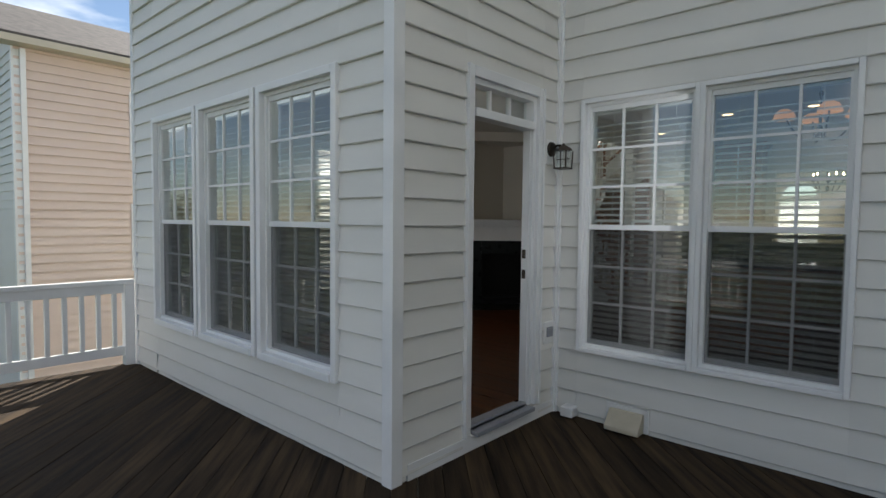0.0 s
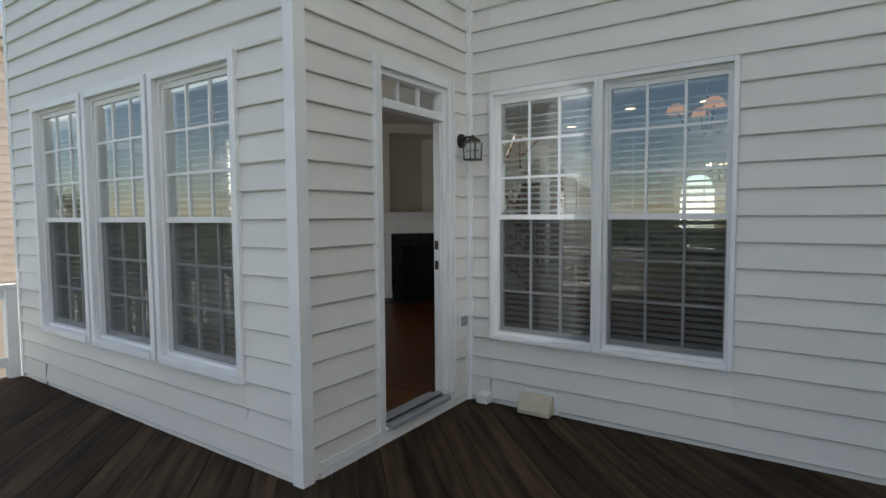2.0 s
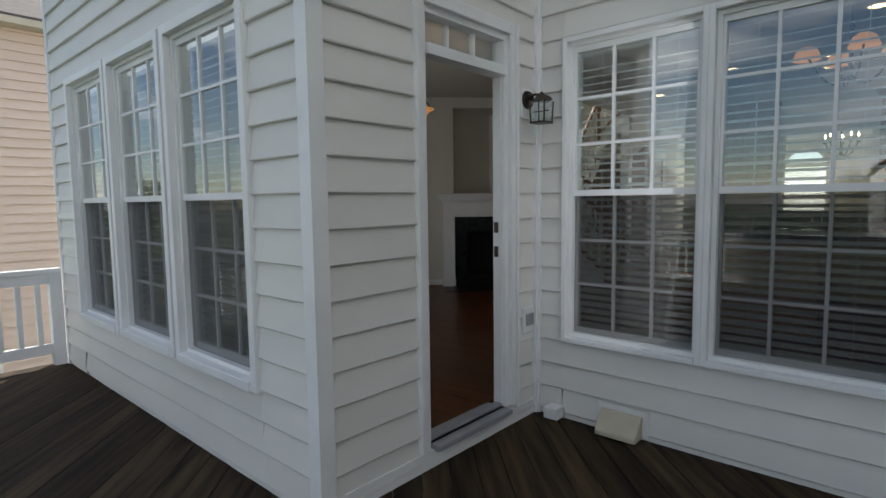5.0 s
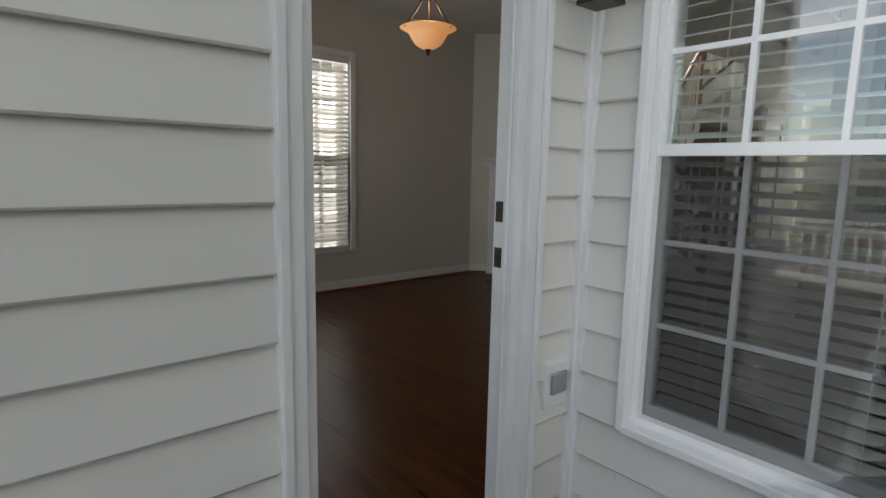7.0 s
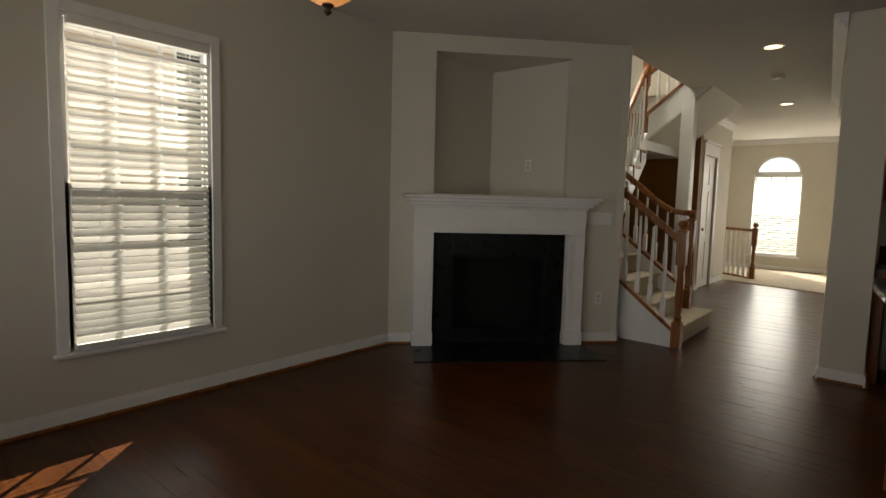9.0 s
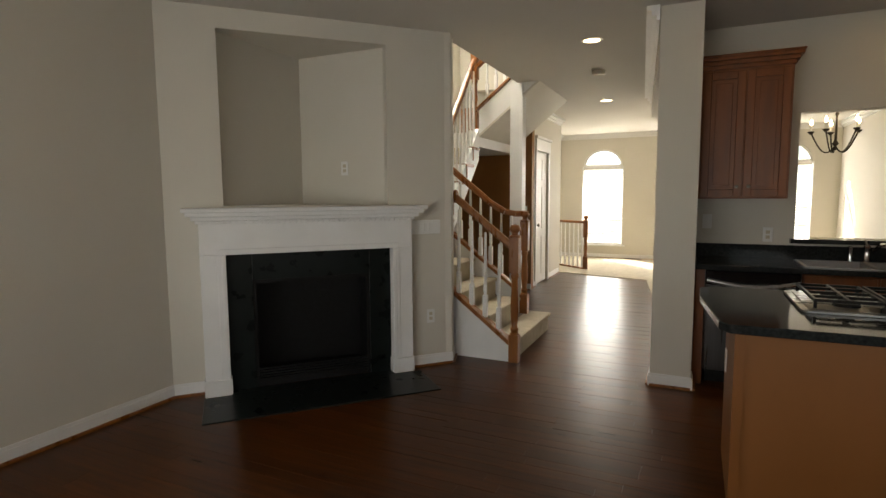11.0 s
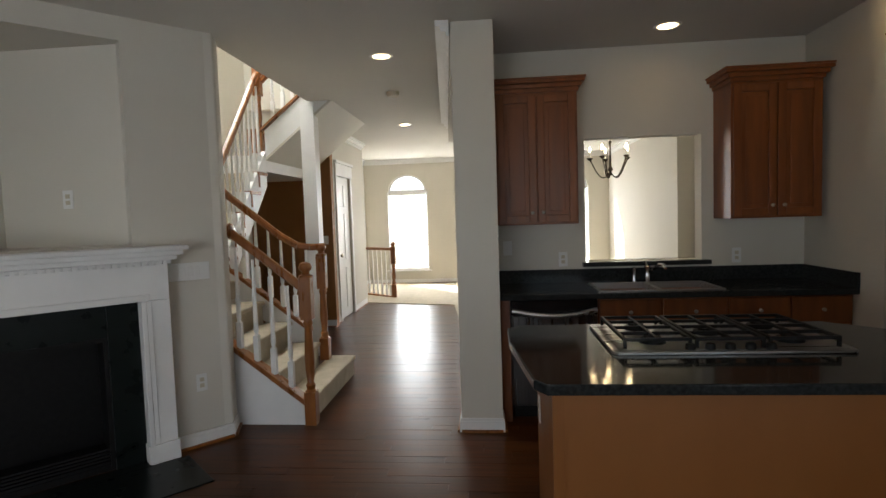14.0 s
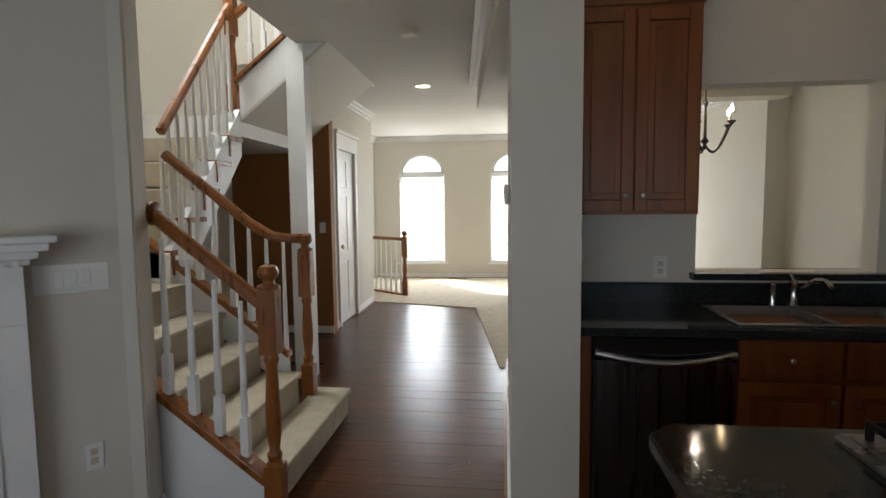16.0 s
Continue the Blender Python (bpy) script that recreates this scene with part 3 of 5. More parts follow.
leaf = thing("glazed_door", "white glazed exterior door standing open into the room", "door", pose(-0.10, DY0 + 0.042, 0.012, 0, 0, 166.8))
W, Hh = 0.645, 1.95
lf = MB().box(0, 0.10, 0, 0.04, 0, Hh).box(W - 0.05, W, 0, 0.04, 0, Hh).box(0.10, W - 0.05, 0, 0.04, 0, 0.22).box(0.10, W - 0.05, 0, 0.04, Hh - 0.12, Hh)
part("door_frame", lf, TRIM, leaf, bevel=0.003)
g = part("pane", MB().box(0.095, W - 0.045, 0.016, 0.024, 0.215, Hh - 0.115), GLASS, leaf)
g.visible_shadow = False
for s, y in ((-1, 0.0), (1, 0.04)):
    rot = pose(W - 0.03, y, 0.93, 90 * (1 if s < 0 else -1), 0, 0)
    h = part("door_lever", MB().turn([(0.028, 0), (0.026, 0.008), (0.011, 0.012), (0.010, 0.045)], rot).box(-0.1, 0.01, -0.008, 0.008, 0.04, 0.055, rot), BRONZE, leaf, "dark bronze lever")
    rot = pose(W - 0.03, y, 1.08, 90 * (1 if s < 0 else -1), 0, 0)
    part("deadbolt", MB().turn([(0.032, 0), (0.030, 0.014), (0.022, 0.02), (0.014, 0.03), (0.002, 0.032)], rot), BRONZE, leaf, "dark bronze deadbolt")

# ---- exterior fittings ----
sc = thing("wall_lantern", "dark bronze lantern on a white wall block", "wall light", pose(0.0, 1.53, 1.83))
part("mount_block", MB().box(0.0, 0.03, -0.065, 0.065, -0.09, 0.09), PLASTIC, sc, "white mounting block", bevel=0.01)
part("backplate", MB().turn([(0.055, 0), (0.05, 0.018), (0.02, 0.025)], pose(0.03, 0, 0.02, 0, 90, 0)), BRONZE, sc)
part("arm", MB().tube([(0.04, 0, 0.02), (0.08, 0, 0.045), (0.12, 0, 0.04), (0.13, 0, 0.02)], 0.008), BRONZE, sc)
cage = MB().turn([(0.075, 0), (0.06, 0.02), (0.02, 0.04), (0.008, 0.055)], pose(0.13, 0, 0.0), 4)
for a in (-1, 1):
    for b in (-1, 1):
        cage.bar((0.13 + a * 0.05, b * 0.05, 0.0), (0.13 + a * 0.045, b * 0.045, -0.12), 0.008, 0.008)
cage.box(0.08, 0.18, -0.05, 0.05, -0.128, -0.118).box(0.078, 0.182, -0.002, 0.002, -0.06, -0.054)
part("cage", cage, BRONZE, sc)
g = part("lantern_glass", MB().box(0.087, 0.173, -0.043, 0.043, -0.117, -0.002), GLASS, sc)
g.visible_shadow = False
gf = thing("outdoor_outlet", "white weatherproof outlet cover with a grey flap", "outlet", pose(0.0, 1.555, 0.5))
part("cover", MB().box(0.0, 0.03, -0.065, 0.065, -0.085, 0.085), PLASTIC, gf, bevel=0.012)
part("flap", MB().box(0.03, 0.042, -0.038, 0.04, -0.03, 0.045), GREYPL, gf, "grey plastic flap", bevel=0.004)
vt = thing("dryer_vent", "small white plastic vent at the foot of the wall", "vent", pose(0.18, YB - 0.02, ZD + 0.012))
part("hood", MB().prism([(-0.045, 0.0), (0.045, 0.0), (0.05, -0.10), (-0.05, -0.10)], 0.0, 0.075), PLASTIC, vt, bevel=0.01)
vt = thing("foundation_vent", "beige plastic vent hood at the foot of the wall", "vent", pose(0.6, YB - 0.014, ZD + 0.012))
part("backing", MB().box(-0.15, 0.15, -0.012, 0.0, 0.0, 0.16), PLASTIC, vt)
up = Matrix(((0, 0, 1, -0.12), (1, 0, 0, 0), (0, 1, 0, 0), (0, 0, 0, 1)))
part("hood", MB().prism([(-0.012, 0.13), (-0.04, 0.13), (-0.12, 0.03), (-0.12, 0.0), (-0.012, 0.0)], 0, 0.24, up), BEIGEPL, vt, "beige sloping hood", bevel=0.006)

# ---- siding in single boards ----
EXP = 0.1526
Z0 = -0.2361


def siding(parent, m, x0, x1, holes, top, mat=SIDING, z0=Z0, step=EXP):
    """Lapped boards along local x, facing local -y."""
    n = int((top - z0) / step)
    for i in range(n):
        lo, hi = z0 + i * step, z0 + (i + 1) * step
        for p, q, a, b in cut(x0, x1, lo, hi, holes):
            def thick(z):
                return 0.024 - 0.020 * (z - lo) / step
            up = Matrix(((0, 0, 1, p), (1, 0, 0, 0), (0, 1, 0, 0), (0, 0, 0, 1)))
            mb = MB()
            tb, tt = thick(a), thick(b)
            if abs(a - lo) < 1e-6:
                mb.prism([(0, a), (0, b), (-tt, b), (-tb, a + 0.006), (-tb + 0.004, a)], 0, q - p, up)
            else:
                mb.prism([(0, a), (0, b), (-tt, b), (-tb, a)], 0, q - p, up)
            part("siding_board", mb, mat, parent, m=m)


def find(name):
    return bpy.data.objects[name]


pad = 0.05
siding(find("wall_rear"), pose(0, 0, 0), XE + 0.035, -0.055, [(LEFT_WINS[0][0] - pad, LEFT_WINS[2][1] + pad, WZ[0] - pad, WZ[1] + pad)], 4.6)
siding(find("wall_door"), pose(0, 0, 0, 0, 0, 90), 0.055, YB - 0.05, [(DY0 - 0.065, DY1 + 0.065, -0.3, 2.265)], 4.6)
siding(find("wall_kitchen_rear"), pose(0, YB, 0), 0.05, 4.3, [(RIGHT_WINS[0][0] - 0.03, RIGHT_WINS[1][1] + 0.03, WZ[0] - 0.03, WZ[1] + 0.03)], 4.6)
structure("corner_trim", MB().box(-0.055, 0.024, -0.024, 0.0, ZD, 4.7).box(0.0, 0.024, 0.0, 0.055, ZD, 4.7), TRIM, "white outside corner post of the siding", "trim")
structure("corner_trim", MB().box(0.0, 0.034, YB - 0.05, YB - 0.034, ZD, 4.7).box(0.0, 0.05, YB - 0.034, YB, ZD, 4.7), TRIM, "white inside corner post of the siding", "trim")
structure("corner_trim", MB().box(XE - 0.02, XE + 0.035, -0.024, 0.0, ZD - 2.8, 4.7), TRIM, "white outside corner post of the siding", "trim")
mul = MB()
for (a, b), (c, d) in zip(LEFT_WINS, LEFT_WINS[1:]):
    mul.box(b + 0.05, c - 0.05, 0.075, 0.109, WZ[0] - pad, WZ[1] + pad)
structure("trim", mul, SIDING, "recessed strips in the narrow gaps between the windows", "trim")
structure("siding_upper", MB().box(XE, 0.0, -0.012, 0.0, 4.6, TOP).box(0.0, 6.0, YB - 0.012, YB, 4.6, TOP).box(0, 0.012, 0, YB, 4.6, TOP).box(XE - 0.012, XE, 0, 14.5, 3.0, TOP), SIDING, "white siding of the upper storey", "siding")

# ---- deck ----
deck = thing("deck", "weathered brown wooden deck of diagonal boards", "deck", kind="structure")


def clip(poly, a, b, c):
    out = []
    for p, q in zip(poly, poly[1:] + poly[:1]):
        dp, dq = a * p[0] + b * p[1] - c, a * q[0] + b * q[1] - c
        if dp <= 0:
            out.append(p)
        if dp * dq < 0:
            t = dp / (dp - dq)
            out.append((p[0] + t * (q[0] - p[0]), p[1] + t * (q[1] - p[1])))
    return out


S = math.sqrt(0.5)
to_board = Matrix.Rotation(radians(-45), 4, "Z")
for i in range(-56, 30):
    lo, hi = i * 0.143, i * 0.143 + 0.139
    mb = MB()
    for x0, x1, y0, y1 in ((-3.78, 4.3, -4.2, -0.0), (0.0, 4.3, 0.0, YB)):
        poly = [(x0, y0), (x1, y0), (x1, y1), (x0, y1)]
        poly = clip(poly, S, S, hi)
        poly = clip(poly, -S, -S, -lo) if poly else poly
        if len(poly) > 2:
            mb.prism([tuple((to_board @ Vector((*p, 0)))[:2]) for p in poly], ZD - 0.035, ZD + random.uniform(-0.0015, 0.0015))
    if mb.v:
        part("plank", mb, DECK, deck, m=Matrix.Rotation(radians(45), 4, "Z"))
part("joist", MB().box(-3.76, 5.2, -4.2, -4.15, ZD - 0.3, ZD - 0.037).box(-3.78, -3.74, -4.15, 0.0, ZD - 0.3, ZD - 0.037).box(-3.74, 5.2, -4.15, 0.0, ZD - 0.06, ZD - 0.05), DECK, deck)
part("post", MB().box(-3.7, -3.56, -4.1, -3.96, -3.0, ZD - 0.3), DECK, deck)
part("post", MB().box(4.9, 5.04, -4.1, -3.96, -3.0, ZD - 0.3), DECK, deck)


def railing(name, m, n_len, label):
    """A white painted guard rail along local x."""
    o = thing(name, label, "railing", m, group="deck railings")
    part("top_rail", MB().box(0, n_len, -0.045, 0.045, 0.80, 0.84).box(0, n_len, -0.02, 0.02, 0.71, 0.80), TRIM, o, bevel=0.004)
    part("bottom_rail", MB().box(0, n_len, -0.02, 0.02, 0.10, 0.19), TRIM, o, bevel=0.004)
    x = 0.0
    while x < n_len + 0.01:
        xx = min(max(x, 0.045), n_len - 0.045)
        part("post", MB().box(xx - 0.045, xx + 0.045, -0.047, 0.043, 0.0, 0.80), TRIM, o, bevel=0.004)
        x += 2.0
    ba = MB().box(-0.018, 0.018, -0.018, 0.018, 0.19, 0.71).mesh("baluster", TRIM)
    x = 0.17
    while x < n_len - 0.08:
        if abs((x + 1.0) % 2.0 - 1.0) > 0.08:
            part("baluster", ba, None, o, m=pose(x, 0, 0))
        x += 0.135
    return o


railing("deck_railing", pose(-3.72, -0.03, ZD, 0, 0, -90), 4.1, "white painted wooden deck railing beside the house")
railing("deck_railing", pose(-3.66, -4.12, ZD), 7.9, "white painted wooden deck railing along the deck edge")

# ---- fireplace in the corner ----
AX, AY = -3.60, 4.50
BX, BY = -2.12, 6.08
ang = math.degrees(math.atan2(BY - AY, BX - AX))
L = math.hypot(BX - AX, BY - AY)
FM = pose(AX, AY, 0, 0, 0, ang)
N0, N1 = 0.385, 1.61
fw = MB()
for p, q, lo, hi in cut(0, L, 0, ZC, [(N0, N1, 1.365, 2.60), (0.56, 1.44, 0.0, 0.82)]):
    fw.box(p, q, 0.0, 0.09, lo, hi)
o = structure("wall_fireplace", fw, WALL, "cream painted corner chimney wall with a deep niche", "wall")
o.matrix_basis = FM
pl, pr = FM @ Vector((N0, 0.09, 0)), FM @ Vector((N1, 0.09, 0))
ni = MB().box(pl.x - 0.05, pl.x, pl.y - 0.02, pr.y + 0.05, 1.34, 2.64).box(pl.x, pr.x + 0.02, pr.y, pr.y + 0.05, 1.34, 2.64)
ni.prism([(pl.x, pl.y), (pr.x, pr.y), (pl.x, pr.y)], 1.345, 1.364).prism([(pl.x, pl.y), (pr.x, pr.y), (pl.x, pr.y)], 2.601, 2.64)
structure("wall_niche", ni, WALL, "cream painted inside of the niche over the mantel", "niche")
mt = thing("fireplace_mantel", "white moulded fireplace mantel with a black surround", "fireplace", FM)
U0, U1 = 0.215, 1.775
for a, b in ((U0, N0), (N1, U1)):
    lg = MB().box(a, b, -0.10, -0.002, 0.0, 1.02)
    lg.box(a - 0.008, b + 0.008, -0.112, -0.002, 0.0, 0.12)
    c = b if a == U0 else a
    for k, w in enumerate((0.03, 0.06)):
        s = -1 if a == U0 else 1
        x0, x1 = sorted((c, c + s * w))
        lg.box(x0, x1, -0.118 + 0.008 * k, -0.10, 0.12, 1.02)
    part("leg", lg, TRIM, mt, bevel=0.004)
part("frieze", MB().box(U0, U1, -0.10, -0.002, 1.02, 1.24).box(N0 - 0.05, N1 + 0.05, -0.115, -0.10, 1.02, 1.06), TRIM, mt, bevel=0.004)
part("shelf", MB().box(U0 - 0.10, U1 + 0.10, -0.21, -0.002, 1.325, 1.352).box(U0 - 0.075, U1 + 0.075, -0.185, -0.002, 1.295, 1.325).box(U0 - 0.045, U1 + 0.045, -0.15, -0.002, 1.265, 1.295).box(U0 - 0.02, U1 + 0.02, -0.12, -0.002, 1.24, 1.265), TRIM, mt, bevel=0.006)
den = MB().box(0, 0.02, -0.135, -0.12, 1.238, 1.262).mesh("dentil", TRIM)
for k in range(40):
    part("dentil", den, None, mt, m=pose(U0 + 0.005 + k * 0.039, 0, 0))
for bx in ((N0, 0.56, -0.03, -0.002, 0.0, 1.02), (1.44, N1, -0.03, -0.002, 0.0, 1.02), (0.561, 1.439, -0.03, -0.002, 0.82, 1.02)):
    part("surround_slab", MB().box(*bx), SLATE, mt, "black slate slab", bevel=0.002)
fb = MB().box(0.56, 1.44, 0.35, 0.38, 0.0, 0.84).box(0.53, 0.56, 0.0, 0.38, 0.0, 0.84).box(1.44, 1.47, 0.0, 0.38, 0.0, 0.84).box(0.56, 1.44, 0.0, 0.35, 0.82, 0.85).box(0.56, 1.44, 0.0, 0.35, 0.0, 0.06)
part("firebox", fb, BLACK, mt, "black firebox")
sc2 = MB().box(0.56, 0.585, -0.012, 0.008, 0.02, 0.82).box(1.415, 1.44, -0.012, 0.008, 0.02, 0.82).box(0.585, 1.415, -0.012, 0.008, 0.79, 0.82)
for k in range(6):
    sc2.box(0.585, 1.415, -0.006, 0.004, 0.03 + k * 0.02, 0.042 + k * 0.02)
part("grille", sc2, BLACK, mt)
part("hearth", MB().box(0.2, 1.82, -0.60, -0.13, -0.012, 0.008).box(N0, N1, -0.13, -0.03, -0.012, 0.008), SLATE, mt, "black slate hearth slab", bevel=0.004)


def plate(m, label, name="wall_plate", n=1, toggles=True, cat="switch"):
    """A wall plate in local x-z, facing -y."""
    o = thing(name, label, cat, m)
    w = 0.035 + 0.046 * (n - 1)
    part("plate", MB().box(-w, w, -0.006, 0, -0.058, 0.058), PLASTIC, o, bevel=0.003)
    for k in range(n):
        x = (k - (n - 1) / 2) * 0.046 * 1.6 / 1.6
        if toggles:
            part("rocker", MB().box(x - 0.016, x + 0.016, -0.010, -0.006, -0.033, 0.033), PLASTIC, o, bevel=0.002)
        else:
            for z in (-0.02, 0.02):
                part("socket", MB().box(x - 0.014, x + 0.014, -0.009, -0.006, z - 0.013, z + 0.013), BEIGEPL, o)
    return o


plate(FM @ pose(1.93, -0.001, 1.17), "white three-gang switch plate beside the mantel", n=3)
plate(FM @ pose(1.965, -0.001, 0.42), "white wall outlet beside the fireplace", "wall_outlet", 1, False, "outlet")
plate(pose(-2.95, pr.y - 0.001, 1.66), "white wall outlet inside the niche", "wall_outlet", 1, False, "outlet")

# ---- stairs ----
st = thing("staircase", "carpeted staircase with oak rails and white balusters", "staircase")
RISE, RUN = 0.19, 0.25
NX, NY0, NY1 = -1.65, 6.31, 7.22
tr = MB()
for i in range(4):
    x1 = NX + 0.04 - RUN * i
    ww = (6.31, 7.24) if i else (6.36, 7.5)
    part("tread", MB().box(x1 - RUN, x1, ww[0], ww[1], RISE * (i + 1) - 0.035, RISE * (i + 1)).box(x1 - RUN, x1 - 0.025, ww[0], ww[1], 0.0, RISE * (i + 1) - 0.035), CARPET, st, "beige carpeted step", bevel=0.012)
LX = NX + 0.04 - 4 * RUN
part("landing", MB().box(XL, LX, 6.25, 7.24, 0.80, 0.95), CARPET, st, "beige carpeted landing")


def wedge(pts, y0, y1):
    """A profile in x, z stretched from y0 to y1."""
    m = Matrix(((1, 0, 0, 0), (0, 0, 1, y0), (0, 1, 0, 0), (0, 0, 0, 1)))
    return MB().prism(pts, 0, y1 - y0, m)


sl = RISE / RUN
xa, xb = NX - 0.02, LX - 0.3


def line(x):
    return 0.135 + (NX - x) * 0.775


part("skirt_wall", wedge([(xa, 0), (xa, line(xa)), (xb, line(xb)), (xb, 0)], 6.262, 6.31), TRIM, st, "white panel under the open side of the stairs")
part("stringer_cap", wedge([(xa, line(xa)), (xa, line(xa) + 0.045), (xb, line(xb) + 0.045), (xb, line(xb))], 6.235, 6.335), OAK, st, "stained oak cap on the stringer", bevel=0.004)
part("inner_skirt", wedge([(NX - 0.3, line(NX - 0.3) - 0.12), (NX - 0.3, line(NX - 0.3) + 0.10), (xb, line(xb) + 0.1), (xb, line(xb) - 0.12)], 7.24, 7.27), TRIM, st)
part("stringer_cap", wedge([(NX - 0.3, line(NX - 0.3) + 0.1), (NX - 0.3, line(NX - 0.3) + 0.14), (xb, line(xb) + 0.14), (xb, line(xb) + 0.1)], 7.22, 7.31), OAK, st, "stained oak cap on the stringer", bevel=0.004)


def newel(x, y, z, h, name="newel_post", base=0.24, par=st):
    s = 0.042
    mb = MB().box(-s, s, -s, s, 0, base, c=0.004)
    k = h - 0.36
    mb.turn([(0.044, base), (0.03, base + 0.02), (0.036, base + 0.05), (0.024, base + 0.07), (0.034, base + 0.16), (0.036, k * 0.62), (0.026, k - 0.06), (0.036, k - 0.03), (0.03, k)], k=14)
    mb.box(-s, s, -s, s, k, h - 0.06, c=0.004)
    mb.turn([(0.05, h - 0.06), (0.052, h - 0.045), (0.03, h - 0.035), (0.026, h - 0.02), (0.044, h), (0.048, h + 0.02), (0.036, h + 0.045), (0.004, h + 0.055)], k=14)
    return part(name, mb, OAK, par, m=pose(x, y, z))


newel(NX + 0.02, 6.285, 0.0, 1.13)
newel(-1.86, 7.36, RISE, 1.02, base=0.2)
part("handrail", MB().bar((NX, 6.285, 0.99), (-2.2, 6.285, 1.43), 0.058, 0.062, c=0.015), OAK, st, "stained oak handrail", bevel=0.004)
part("rosette", MB().turn([(0.06, 0), (0.055, 0.015), (0.04, 0.02)], pose(-2.178, 6.285, 1.42, 0, 90, 0)), OAK, st)
hr = [(-1.83, 7.38, 1.235), (-1.95, 7.31, 1.235), (-2.05, 7.27, 1.255), (-2.2, 7.265, 1.345), (-2.75, 7.265, 1.79)]
for a, b in zip(hr, hr[1:]):
    part("handrail", MB().bar(a, b, 0.058, 0.06, c=0.015), OAK, st, "stained oak handrail")


def baluster_mesh(h):
    return MB().box(-0.019, 0.019, -0.019, 0.019, 0, 0.19).turn([(0.018, 0.19), (0.012, 0.205), (0.018, 0.225), (0.0165, 0.3), (0.0105, h)], k=10).mesh("baluster", TRIM)


for i in range(4):
    x = -1.77 - 0.125 * i
    z = line(x) + 0.045
    part("baluster", baluster_mesh(0.74), None, st, m=pose(x, 6.285, z))
for i in range(8):
    x = -1.97 - 0.115 * i
    z = line(x) + 0.14 if x < -1.99 else RISE
    h = max(0.6, 1.235 + max(0, (-2.05 - x)) * 0.81 - z - 0.02)
    part("baluster", baluster_mesh(h), None, st, m=pose(x, 7.265, z))
# middle flight, rising away from the landing
MX = -2.74
for i in range(5):
    y0 = 7.24 + 0.2 * i
    part("tread", MB().box(XL, MX, y0, y0 + 0.2, 0.95 + 0.21 * i + 0.02, 0.95 + 0.21 * (i + 1)), CARPET, st, "beige carpeted step", bevel=0.01)
mid = Matrix(((0, 0, 1, MX), (1, 0, 0, 0), (0, 1, 0, 0), (0, 0, 0, 1)))
part("stringer", MB().prism([(7.2, 0.78), (7.2, 1.14), (8.24, 2.24), (8.24, 1.86)], -0.02, 0.03, mid), TRIM, st, "white stringer of the middle flight")
for i in range(5):
    cap = MB()
    y0 = 7.24 + 0.2 * i
    cap.prism([(y0 - 0.03, 1.13 + 0.21 * i), (y0 - 0.03, 1.165 + 0.21 * i), (y0 + 0.2, 1.165 + 0.21 * i), (y0 + 0.2, 1.13 + 0.21 * i)], -0.05, 0.045, mid)
    cap.prism([(y0 - 0.015, 1.0 + 0.21 * i), (y0 - 0.015, 1.13 + 0.21 * i), (y0 + 0.01, 1.13 + 0.21 * i), (y0 + 0.01, 1.0 + 0.21 * i)], -0.02, 0.04, mid)
    part("tread_return", cap, OAK, st, "stained oak tread return", bevel=0.003)
part("handrail", MB().bar((MX, 7.22, 1.93), (MX - 0.04, 8.25, 3.06), 0.058, 0.06, c=0.015), OAK, st, "stained oak handrail")
newel(MX - 0.04, 8.28, 2.2, 1.0)
for i in range(9):
    y = 7.30 + 0.105 * i
    z = 1.165 + 0.21 * min(4, int((y - 7.21) / 0.2))
    top = 1.93 + (y - 7.22) * 1.097 - 0.03
    part("baluster", baluster_mesh(top - z), None, st, m=pose(MX, y, z))
part("landing", MB().box(XL, MX + 0.03, 8.24, 9.75, 2.02, 2.2), TRIM, st, "white edge of the upper landing")
part("post", MB().box(-3.16, -3.02, 8.26, 8.36, 0.0, 2.02), TRIM, st, "white post under the landing")
# third flight, rising towards the hall
third = wedge([(MX + 0.03, 2.17), (MX + 0.03, 2.46), (-1.70, 3.28), (-1.70, 2.98)], 8.24, 8.30)
part("stringer", third, TRIM, st, "white stringer of the top flight")
part("stringer_cap", wedge([(MX + 0.0, 2.46), (MX + 0.0, 2.49), (-1.70, 3.31), (-1.70, 3.28)], 8.215, 8.325), OAK, st, "stained oak cap on the stringer")
part("soffit", wedge([(MX + 0.03, 2.14), (MX + 0.03, 2.17), (-1.70, 2.98), (-1.70, 2.95)], 8.24, 9.75), WALL, st, "cream painted slope under the top flight")
part("handrail", MB().bar((MX, 8.28, 3.0), (-1.72, 8.28, 3.85), 0.058, 0.06, c=0.015), OAK, st, "stained oak handrail")
for i in range(8):
    x = MX + 0.12 + 0.115 * i
    part("baluster", baluster_mesh(0.5), None, st, m=pose(x, 8.28, 2.49 + (x - MX) * 0.79))
structure("column", MB().box(-2.30, -2.15, 8.21, 8.36, 0, 2.72), TRIM, "white painted post carrying the stairs", "post")

